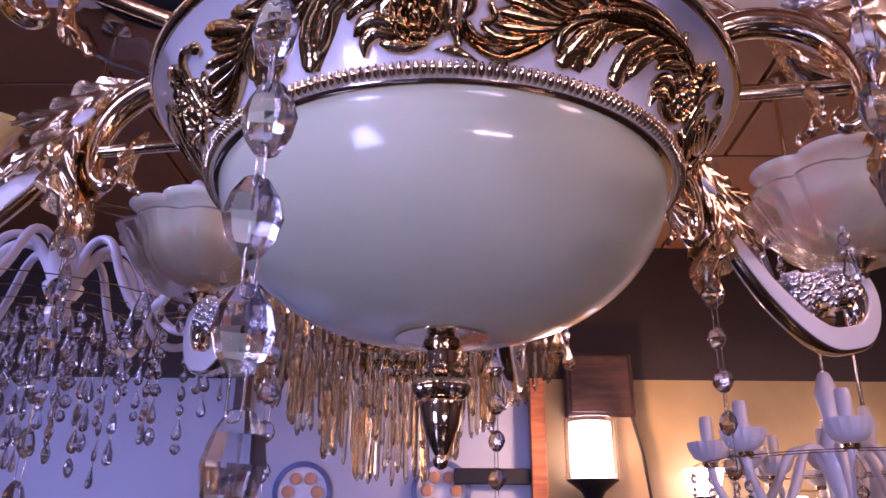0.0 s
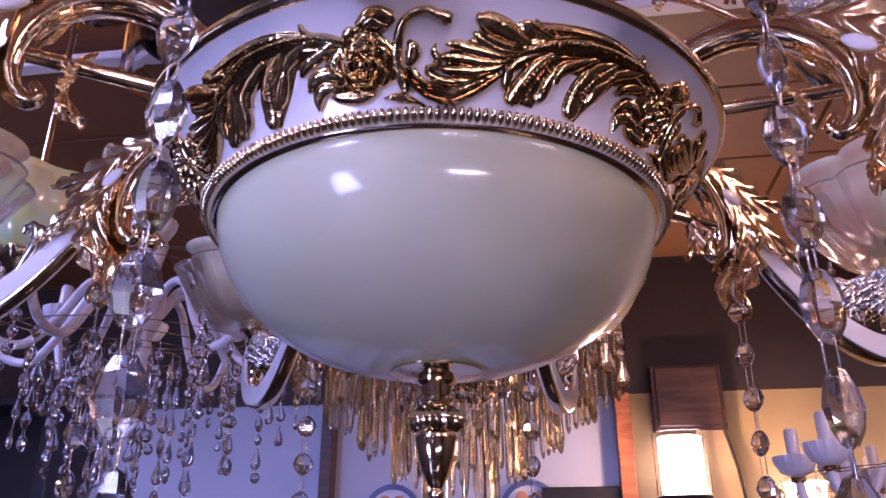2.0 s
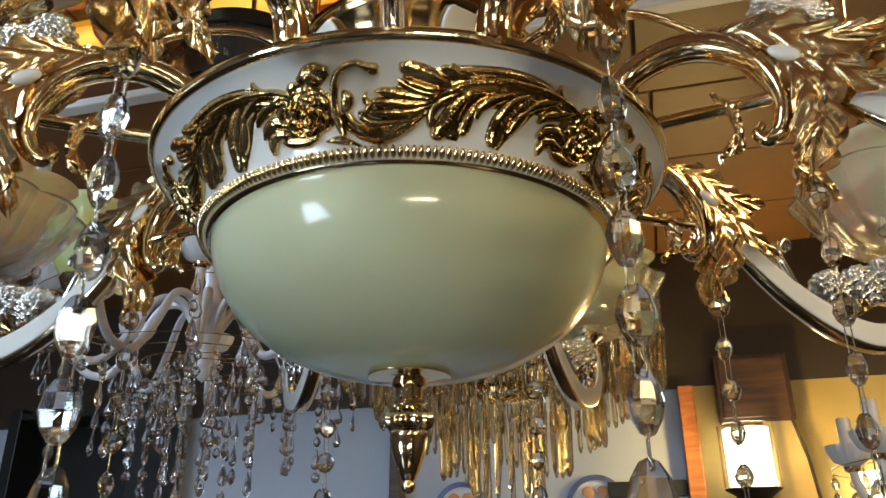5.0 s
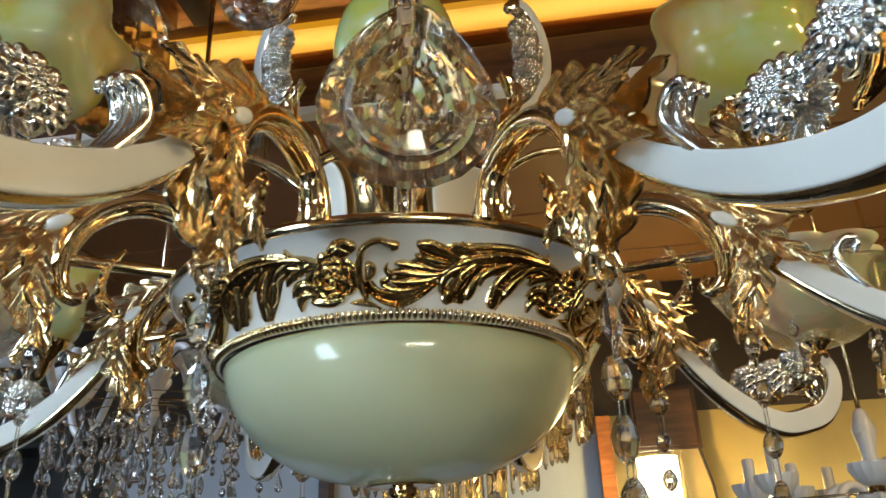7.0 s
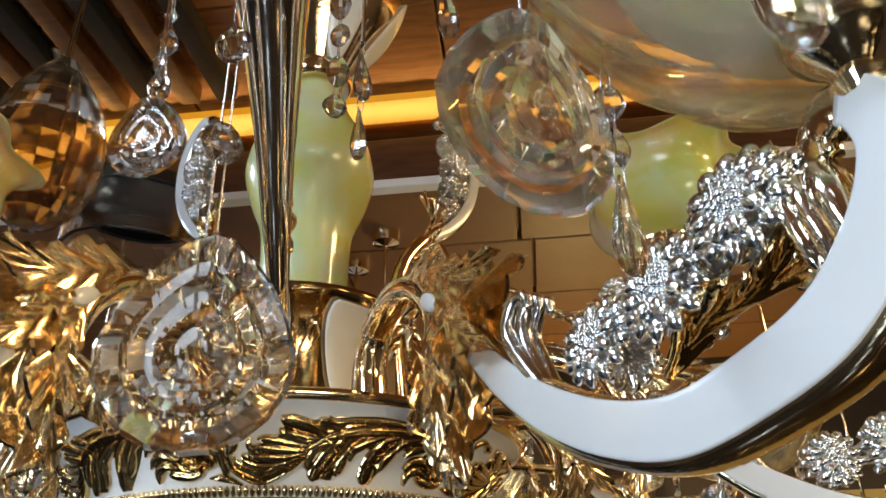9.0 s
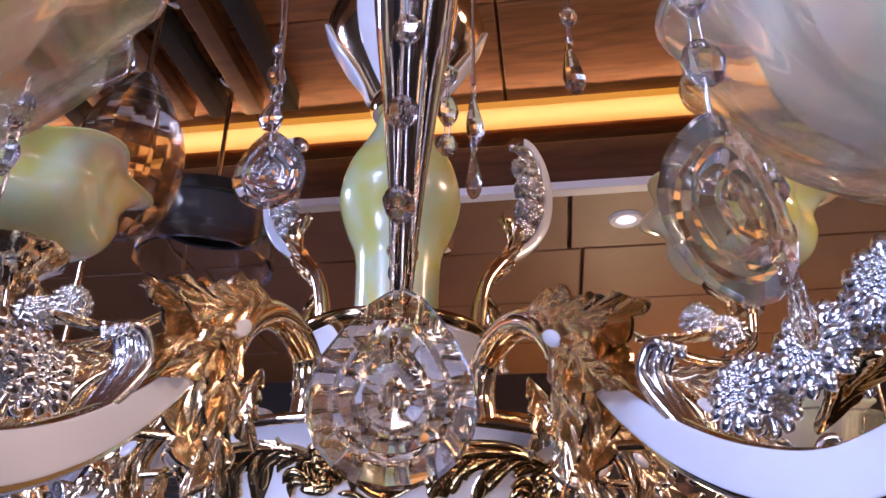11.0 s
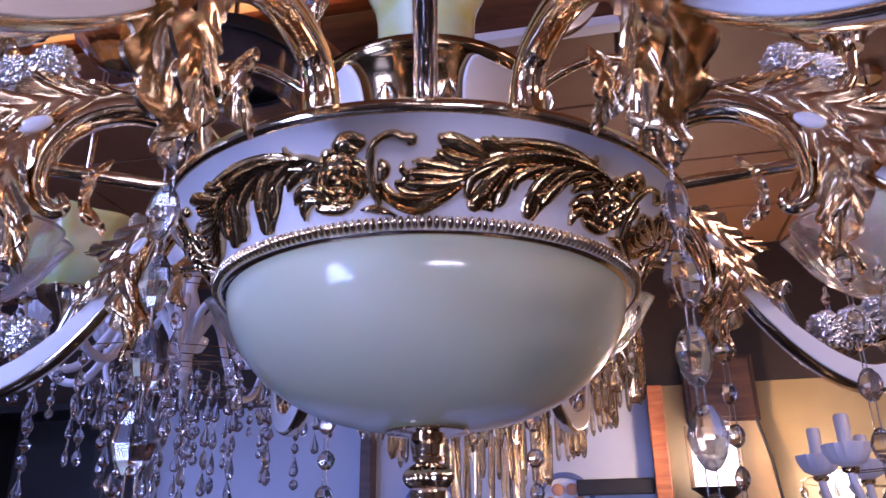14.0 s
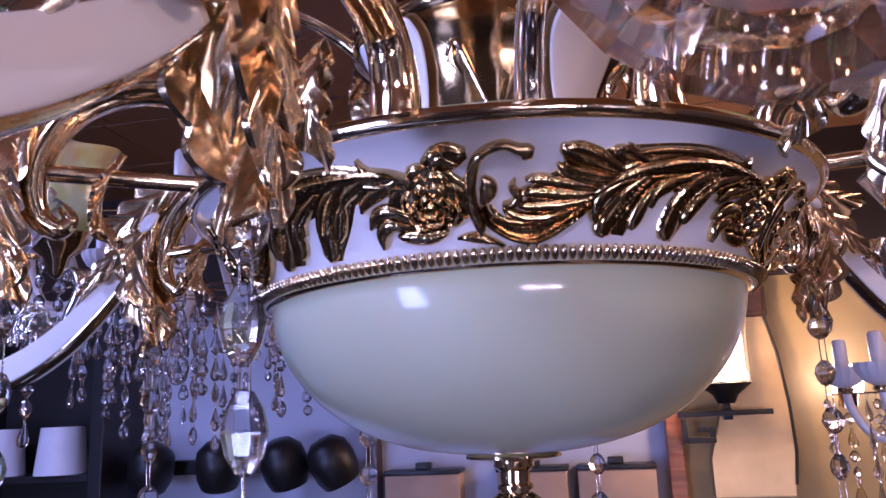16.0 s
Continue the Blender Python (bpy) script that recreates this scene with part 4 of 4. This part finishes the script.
# the big almond drops of the upper tier and their chains
for r, a, top, kind in ((0.505, 12.0, 2.30, "large_almond"), (0.655, 24.5, 2.20, "almond")):
    p = around(a, r).translation
    low = 1.913 if r < 0.6 else 1.958
    n = 4
    gap = (top - low - GEMS[kind][1] - 0.004 - n * 0.027) / (n + 1)
    strand(p.x, p.y, top, [("round", gap)] * n + [(kind, gap)], "large almond cut crystal drop on a chain of small beads", "almond drops", turn=a + 8)
UPPER = ((-0.087, 0.36, 2.335, [("small", .008), ("small", .006), ("almond", .006)]), (0.13, 0.335, 2.29, [("slim", .005), ("slim", .006)]), (0.223, 0.214, 2.30, [("small", .03), ("slim", .012)]), (0.10, 0.36, 2.40, [("big", .01), ("round", .01), ("big", .012), ("round", .01)]), (-0.12, 0.42, 2.46, [("small", .01), ("big", .01), ("pear", .01)]))
for x, y, top, items in UPPER:
    strand(x, y, top, items, "short run of cut crystals under the upper tier", "upper crystals")
for a, r, top in ((12.0, 0.505, 2.30), (24.5, 0.655, 2.20)):
    q = [Vector((p[0], 0, p[1])) for p in spline([(0.09, 2.62), (0.18, 2.70), (0.32, 2.70), (r - 0.08, 2.62), (r - 0.015, top + 0.10), (r, top)], 6)]
    bm = bmesh.new()
    add_sweep(bm, q, [Vector((0, 1, 0))] * len(q), [0.005] * len(q), [0.005] * len(q), 8)
    part("branch", bm, GOLD, chandelier, "slim gold branch", m=Matrix.Rotation(radians(a) - math.pi / 2, 4, "Z"))
for x, y, top, items in UPPER:
    q = [Vector(p) for p in spline([(0.3 * x, 0.612 + 0.3 * (y - 0.612), 2.62), (0.7 * x, 0.612 + 0.75 * (y - 0.612), 2.66), (x, y, 2.58), (x, y, top)], 5)]
    bm = bmesh.new()
    add_sweep(bm, [p - AX for p in q], [Vector((0.2, 0.9, 0.1))] * len(q), [0.0022] * len(q), [0.0022] * len(q), 6)
    part("branch", bm, GOLD, chandelier, "slim gold branch")
# drops round the drip dishes
for a in ARM_ANGLES:
    c = around(a, 0.702, 0).translation
    for k in range(5):
        b = radians(a * 0 + 72 * k + 20)
        strand(c.x + 0.098 * math.cos(b), c.y + 0.098 * math.sin(b), 2.008, [("small", .003), ("pear", .004)] if k % 2 else [("small", .003), ("small", .003), ("amber", .004)], "small bead and pear drop hanging from a drip dish", "dish drops", turn=a)


# ---- other lamps of the shop ----
def rod_to_ceiling(parent, z0, z1=3.12, r=0.006):
    part("rod", lathe([(0, z0), (r, z0), (r, z1 - 0.04), (0.04, z1 - 0.03), (0.045, z1), (0, z1)], 16), GOLD, parent, "gold hanging rod")


def tiered_lamp(x, y):
    t = thing("tiered_chandelier", "round chandelier with tiers of hanging amber crystal bars", "chandelier", at=(x, y, 0))
    prism = gem("crystal_bar", [(0, .075), (.006, .070), (.0085, .06), (.0085, -.058), (.004, -.072), (0, -.075)], 6, 0.7, CRYSTAL_AMBER)
    short = gem("crystal_bar", [(0, .045), (.006, .040), (.0085, .03), (.0085, -.032), (.004, -.043), (0, -.045)], 6, 0.7, CRYSTAL)
    rng = random.Random(5)
    for r, zb, count in ((.385, 2.00, 60), (.31, 1.94, 50), (.23, 1.87, 40), (.15, 1.81, 30), (.08, 1.76, 16)):
        ring = [(r + 0.006 * math.cos(a), zb + 0.245 + 0.012 * math.sin(a)) for a in [i * math.pi / 3 for i in range(7)]]
        part("ring", lathe(ring, 48), GOLD_DEEP, t, "gold ring")
        for k in range(count):
            a = 2 * math.pi * (k + rng.uniform(-.2, .2)) / count
            dz = rng.uniform(-.012, .012)
            part("crystal_bar", prism, None, t, m=pose(r * math.cos(a), r * math.sin(a), zb + .075 + dz, rng.uniform(-3, 3), rng.uniform(-3, 3), math.degrees(a)))
            part("crystal_bar", short, None, t, m=pose(r * math.cos(a), r * math.sin(a), zb + .197 + dz, rng.uniform(-3, 3), rng.uniform(-3, 3), math.degrees(a)))
    part("spider", lathe([(0, 2.25), (.39, 2.245), (.39, 2.235), (0, 2.24)], 48), GOLD_DEEP, t, "gold top disc")
    rod_to_ceiling(t, 2.25, 2.87)


tiered_lamp(-0.13, 1.80)
CERAMIC = material("white_ceramic", (0.72, 0.70, 0.72), 0.3, vary=0.06, scale=14, Coat_Weight=0.4)


def branch_lamp(x, y, z, radius, arms, label, drops, phase=0.0, size=1.0):
    t = thing("branched_chandelier", label, "chandelier", "other chandeliers", at=(x, y, 0))
    part("column", lathe([(0, z - .12), (.012, z - .11), (.03, z - .08), (.02, z - .04), (.035, z), (.05, z + .05), (.03, z + .10), (.018, z + .14), (.03, z + .2), (.014, z + .25), (0, z + .26)], 24), CERAMIC, t, "white turned column")
    rng = random.Random(int(x * 100) + 7)
    for k in range(arms):
        a = 360 / arms * k + phase
        m = Matrix.Rotation(radians(a), 4, "Z")
        q = [Vector((p[0] * radius, 0, z + p[1] * radius)) for p in spline([(.08, .05), (.2, .22), (.36, .2), (.5, -.05), (.66, -.25), (.85, -.22), (.97, -.02), (1.0, .15)], 5)]
        bm = bmesh.new()
        add_sweep(bm, q, [Vector((0, 1, 0))] * len(q), [.010 * size] * len(q), [.010 * size] * len(q), 10)
        br = part("branch", bm, CERAMIC, t, "curled white branch", m=m)
        ez = z + .15 * radius
        part("fluted_cup", lathe([(0, ez), (.012, ez), (.035, ez + .012), (.048, ez + .035), (.050, ez + .05), (.040, ez + .05), (0, ez + .045)], 48, Matrix.Translation((radius, 0, 0)), flute=lambda i, b: 1 + .035 * math.cos(16 * b)), CERAMIC, br, "fluted white cup")
        part("candle", lathe([(0, ez + .045), (.016, ez + .045), (.016, ez + .11), (.012, ez + .115), (0, ez + .117)], 16, Matrix.Translation((radius, 0, 0))), CERAMIC, br)
        part("collar", lathe([(0.013, ez - .012), (.019, ez - .008), (.019, ez), (.013, ez + .002)], 20, Matrix.Translation((radius, 0, 0))), GOLD_DEEP, br, "gold collar")
    rod_to_ceiling(t, z + .25, 3.12 if y < 1.4 else 2.87)
    for f, kinds in drops:
        top = z + radius * (0.10 if f > .9 else -.22)
        part("wire_ring", lathe([(f * radius + .0012 * math.cos(v), top + .001 + .0012 * math.sin(v)) for v in [i * math.pi / 3 for i in range(7)]], 40), GOLD_DEEP, t, "thin gold ring")
    for k in range(arms):
        for f, kinds in drops:
            a = radians(360 / arms * k + phase + (0 if f > .6 else 180 / arms))
            xx, yy = x + f * radius * math.cos(a), y + f * radius * math.sin(a)
            top = z + radius * (0.10 if f > .9 else -.22)
            items = [(rng.choice(kinds), rng.uniform(.004, .012)) for _ in range(rng.randint(3, 6))]
            strand(xx, yy, top, items, "short crystal strand under a white branch", "lamp crystals", turn=rng.uniform(0, 180))


branch_lamp(-0.86, 1.62, 2.16, 0.37, 10, "white ceramic branched chandelier with many crystals", [(1.0, ("round", "pear", "round")), (1.12, ("pear", "round")), (.85, ("round", "big", "pear")), (.62, ("ball", "pear", "big")), (.4, ("ball", "round", "pear")), (.25, ("pear", "big"))], 10)
branch_lamp(0.93, 1.90, 1.78, 0.29, 8, "white candle chandelier hung with clear and amber crystals", [(1.0, ("round", "amber", "round")), (.85, ("amber", "round", "ball")), (.7, ("amber", "pear", "ball")), (1.15, ("round", "amber", "pear")), (.55, ("amber", "round")), (.4, ("amber", "ball"))], 25)
branch_lamp(1.25, 2.35, 1.78, 0.30, 8, "white candle chandelier hung with amber crystals", [(1.0, ("amber", "round")), (.8, ("amber", "ball")), (.5, ("amber", "pear")), (1.15, ("round", "amber"))], 5)
branch_lamp(-1.25, 0.95, 2.34, 0.32, 6, "white branched chandelier with crystal drops", [(1.0, ("round", "pear")), (.7, ("big", "pear")), (.4, ("amber", "ball"))], 0)
branch_lamp(1.35, 1.15, 2.30, 0.34, 6, "white branched chandelier with crystal drops", [(1.0, ("round", "pear")), (.7, ("big", "pear")), (.4, ("amber", "ball"))], 15)

# drum pendant of clear glass
t = thing("drum_pendant", "round drum pendant of clear ribbed glass", "pendant lamp", at=(-0.60, 1.25, 0.14))
part("drum", lathe([(.15, 2.42), (.16, 2.42), (.16, 2.54), (.15, 2.54), (.15, 2.42)], 48, flute=lambda i, a: 1 + .01 * math.cos(32 * a)), CRYSTAL, t, "clear glass drum")
part("band", lathe([(.145, 2.54), (.167, 2.54), (.167, 2.57), (0, 2.57), (0, 2.56), (.145, 2.56)], 48), BLACK, t, "dark metal cap")
rod_to_ceiling(t, 2.57, 2.98)
# brown faceted egg pendant
t = thing("egg_pendant", "brown faceted crystal egg pendant", "pendant lamp", at=(-0.635, 0.93, 0))
egg = gem("egg", [(0, 2.865), (.022, 2.86), (.045, 2.825), (.072, 2.78), (.094, 2.73), (.107, 2.675), (.110, 2.625), (.102, 2.575), (.085, 2.53), (.058, 2.495), (.03, 2.475), (0, 2.47)], 18, 1.0, glass("brown_crystal", (.76, .66, .50), 0.03, 1.5, 0.0, 0.25))
part("egg", egg, None, t, "brown crystal")
rod_to_ceiling(t, 2.86)

# ---- on the back wall ----
# Added sheet over the pale wall, tinted as the sconce lights it.
structure("wall_panel_east", box((0.385, 3.17, 0), (3.6, 3.2, 2.285)), SCONCE_TAN, "stretch of the wall coloured tan for the sconce light", "wall panel")
structure("post_1", box((-0.875, 3.12, 0), (-0.825, 3.2, 2.28), 0.004), DARK_WOOD, "dark wooden post against the wall", "post")
structure("post_2", box((0.325, 3.12, 0), (0.385, 3.2, 2.28), 0.004), ORANGE_WOOD, "orange-brown wooden post against the wall", "post")
structure("wall_panel", box((-3.6, 3.165, 2.285), (3.6, 3.2, 2.87)), DARK_WALL, "brown panelled upper part of the wall", "wall panel")
structure("rail", box((0.02, 3.15, 1.865), (0.32, 3.2, 1.925), 0.004), BLACK, "black rail across the wall", "rail")

t = thing("wall_sconce", "lit wall sconce with a glass cylinder on a black bracket", "wall lamp", at=(0.545, 3.04, 0))
part("glass_cylinder", lathe([(.096, 1.875), (.100, 1.875), (.100, 2.10), (.096, 2.10), (.096, 1.875)], 40), CLEAR, t, "clear glass cylinder")
part("inner_shade", lathe([(0, 1.885), (.080, 1.885), (.080, 2.085), (0, 2.085)], 32), glow("sconce_glow", (1.0, .80, .46), 12), t, "glowing frosted shade")
part("holder", lathe([(0, 1.80), (.03, 1.80), (.045, 1.83), (.085, 1.862), (.10, 1.872), (0, 1.875)], 24), BLACK, t, "black holder")
bm = box((-.18, -.006, 1.755), (.16, .012, 1.775), .002)
for lo, hi in (((-.17, -.006, 1.66), (-.15, .012, 1.75)), ((-.149, -.006, 1.66), (-.05, .012, 1.68)), ((-.07, -.006, 1.681), (-.05, .012, 1.72)), ((-.115, -.006, 1.70), (-.071, .012, 1.72)), ((-.01, .013, 1.74), (.02, .16, 1.78)), ((-.012, -.008, 1.776), (.012, .012, 1.80))):
    add_box(bm, lo, hi, .002)
part("bracket", bm, BLACK, t, "black key-patterned bracket")
lamp_data = bpy.data.lights.new("sconce_lamp", "POINT")
lamp_data.energy, lamp_data.color, lamp_data.shadow_soft_size = 30, (1.0, .62, .18), .05
lamp = new("sconce_lamp", lamp_data)
lamp.location = (0.545, 2.90, 1.99)
# arched plate behind the sconce, no lamp itself
t = thing("arch_plate", "tall tan arched wall plate with a thin black edge", "wall lamp", at=(0.70, 3.13, 0))
prof = [(-.22, 1.46), (.06, 1.46), (.075, 1.62), (.07, 1.80), (.05, 1.98), (.015, 2.14), (-.04, 2.25), (-.06, 2.20), (-.10, 2.0), (-.16, 1.8), (-.22, 1.6)]
bm = bmesh.new()
fr = [bm.verts.new((x, -.03, z)) for x, z in prof]
bk = [bm.verts.new((x, .065, z)) for x, z in prof]
bm.faces.new(fr)
bm.faces.new(bk[::-1])
for i in range(len(prof)):
    j = (i + 1) % len(prof)
    bm.faces.new((fr[i], bk[i], bk[j], fr[j]))
part("plate", bm, material("brass_plate", (.62, .45, .20), .35, .6, vary=.2, scale=6), t, "brushed tan plate", smooth=False)
q = [Vector((x + .006, -.035, z)) for x, z in ((.06, 1.50), (.075, 1.62), (.07, 1.80), (.05, 1.98), (.015, 2.14), (-.04, 2.26))]
bm = bmesh.new()
add_sweep(bm, q, [Vector((0, 1, 0))] * 6, [.006] * 6, [.006] * 6, 6)
part("edge", bm, BLACK, t, "thin black edge")
t = thing("wall_box", "dark brown wooden box fixed to the wall", "wall box", at=(0.605, 3.12, 2.25))
part("body", box((-.135, -.03, -.13), (.135, .045, .13), .005), DARK_WOOD, t, smooth=False)
part("door", box((-.12, -.042, -.115), (.12, -.031, .115), .004), DARK_WOOD, t, smooth=False)
# second sconce, further right
for x0, z0, e in ((0.98, 1.82, 14), (1.28, 1.72, 12), (1.6, 1.9, 12)):
    t = thing("wall_sconce", "small lit wall sconce with a frosted shade", "wall lamp", at=(x0, 3.08, 0))
    part("shade", lathe([(0, z0), (.05, z0), (.075, z0 + .10), (.07, z0 + .10), (0, z0 + .09)], 28), glow("small_sconce_glow", (1.0, .80, .48), e), t, "glowing frosted shade")
    part("arm", box((-.012, .0, z0 - .05), (.012, .12, z0 - .02), .003), BLACK, t)
    part("holder", lathe([(0, z0 - .06), (.03, z0 - .05), (.04, z0 - .001), (0, z0 - .001)], 20), GOLD_DEEP, t)
# round patterned plates
PLATE = material("pale_plate", (.72, .74, .80), .35, vary=.15, scale=30)
BLUE_RIM = material("blue_glaze", (.10, .13, .30), .35, vary=.3, scale=40)
for x0, z0 in ((-0.03, 1.84), (-0.58, 1.83)):
    t = thing("wall_plate", "round blue wall plate with orange petals", "wall plate", "wall plates", at=(x0, 3.195, z0))
    part("disc", lathe([(0, -.02), (.06, -.02), (.115, -.005), (.115, 0.004), (0, 0.004)], 40, Matrix.Rotation(radians(-90), 4, "X") @ Matrix.Diagonal((1, 1, -1, 1))), PLATE, t)
    part("rim", lathe([(.098, .008), (.119, .004), (.119, .014), (.098, .018), (.098, .008)], 40, Matrix.Rotation(radians(90), 4, "X")), BLUE_RIM, t, "dark blue rim")
    for k in range(6):
        bm = bmesh.new()
        add_ball(bm, (0.058 * math.cos(k * math.pi / 3), -.021, 0.058 * math.sin(k * math.pi / 3)), .024, 12, 6, (1, .2, 1))
        part("petal", bm, material("orange_glaze", (.55, .28, .14), .4) if k == 0 and x0 > -.1 else bpy.data.materials["orange_glaze"], t)
# tan box shades on the wall
for x0, x1 in ((-0.78, -0.48), (-0.33, -0.06), (-0.02, 0.27)):
    t = thing("box_lamp", "tan fabric box lamp with a dark top", "wall lamp", "box lamps", at=((x0 + x1) / 2, 3.12, 0))
    h = (x1 - x0) / 2
    part("shade", box((-h, -.06, 1.22), (h, .08, 1.575), .006), material("tan_fabric", (.42, .30, .20), .8, vary=.12, bump=.3, bump_scale=300) if x0 < -.7 else bpy.data.materials["tan_fabric"], t)
    part("top", box((-h - .004, -.064, 1.5755), (h + .004, .08, 1.592), .003), BLACK, t, "dark top")
    part("hook", box((-.03, -.03, 1.592), (.03, .02, 1.62), .004), BLACK, t)
# black spotlights on a bar
t = thing("spotlight_bar", "black bar of round spotlights fixed to the wall", "spotlights", at=(-1.4, 3.08, 1.63))
part("bar", box((-.42, .02, -.03), (.45, .118, .03), .004), BLACK, t)
for k, dx in enumerate((-.36, -.06, .22, .42)):
    head = part("head", lathe([(0, .09), (.05, .085), (.085, .05), (.095, 0), (.09, -.06), (.075, -.10), (.06, -.10), (0, -.07)], 28), BLACK, t, "round black head", m=pose(dx, -.08, .02, 18, 20 - 14 * k, 0))
    part("neck", box((-.02, -.05, -.02), (.02, .06, .02), .004), BLACK, head)
# dark display rack with white shades at the side
t = thing("display_rack", "dark display rack holding lampshades", "rack", at=(-2.25, 2.9, 0))
part("side", box((-.36, -.05, 0), (-.30, .25, 2.3), .004), BLACK, t, smooth=False)
part("side", box((.30, -.05, 0), (.36, .25, 2.3), .004), BLACK, t, smooth=False)
part("back", box((-.30, .20, 0), (.30, .25, 2.3), .004), BLACK, t, smooth=False)
for z in (.5, 1.1, 1.6, 2.25):
    part("shelf", box((-.30, -.05, z), (.30, .20, z + .03), .004), BLACK, t, smooth=False)
for x0, y0, z0 in ((-2.40, 2.9, 1.631), (-2.12, 2.92, 1.631)):
    single("lamp_shade", lathe([(.10, 0), (.104, 0), (.085, .19), (.081, .19), (.10, 0)], 40, flute=lambda i, a: 1 + .012 * math.cos(40 * a)), CERAMIC, "white pleated lamp shade on a dark rack", "lamp shade", "rack shades", m=pose(x0, y0, z0))
# dark slats in the raised ceiling
t = thing("ceiling_grille", "dark slatted grille in the brown ceiling", "grille", at=(-0.80, 0.85, 3.1))
for k in range(7):
    part("slat", box((-.30 + k * .10, -.55, -.035), (-.25 + k * .10, .50, .02), .003), MATT_BLACK if k % 2 == 0 else BROWN_SLAT, t)
# downlight in the soffit
t = thing("downlight", "small round ceiling downlight with a white rim", "downlight", at=(0.43, 1.72, 2.868))
part("rim", lathe([(.03, -.004), (.045, -.006), (.05, .002), (.03, .002), (.03, -.004)], 28), WHITE_PAINT, t)
part("lens", lathe([(0, -.001), (.03, -.001), (.03, .001), (0, .001)], 24), glow("downlight_glow", (1, .9, .75), 1.2), t)

# black cylinder pendant and a yellow-green tulip lamp further back
t = thing("black_pendant", "matt black cylinder pendant lamp", "pendant lamp", at=(-0.26, 1.98, 0))
part("shade", lathe([(.085, 2.28), (.09, 2.28), (.09, 2.58), (.05, 2.62), (.02, 2.63), (0, 2.63), (0, 2.60), (.085, 2.56), (.085, 2.28)], 32), BLACK, t, "black shade")
rod_to_ceiling(t, 2.62, 2.87)


def tulip_lamp(x, y, z, mat, label):
    t = thing("tulip_lamp", label, "pendant lamp", "tulip lamps", at=(x, y, 0))
    prof = [tuple(q) for q in spline([(.02, z), (.05, z + .012), (.072, z + .05), (.070, z + .095), (.080, z + .135), (.098, z + .16)], 2)]
    n = len(prof)
    part("shade", lathe(prof + [(r - .004, zz + .001) for r, zz in prof[::-1]], 48, flute=lambda i, a: 1 + (.012 * min(i, 2 * n - 1 - i)) * math.cos(5 * a)), mat, t, "tulip glass shade", sharp=0)
    part("cup", lathe([(0, z - .07), (.012, z - .06), (.022, z - .03), (.045, z - .012), (.055, z + .012), (.05, z + .018), (0, z + .01)], 32, flute=lambda i, a: 1 + .04 * math.cos(10 * a)), GOLD, t, "leafy gold cup")
    part("stem", lathe([(0, z + .012), (.006, z + .012), (.006, 3.08), (.03, 3.09), (.03, 3.12), (0, 3.12)], 12), GOLD, t, "gold stem")


tulip_lamp(-0.84, 1.15, 2.13, VASE, "yellow-green tulip glass lamp in a gold cup")
tulip_lamp(0.98, 1.10, 2.20, SHADE, "cream tulip glass lamp in a gold cup")
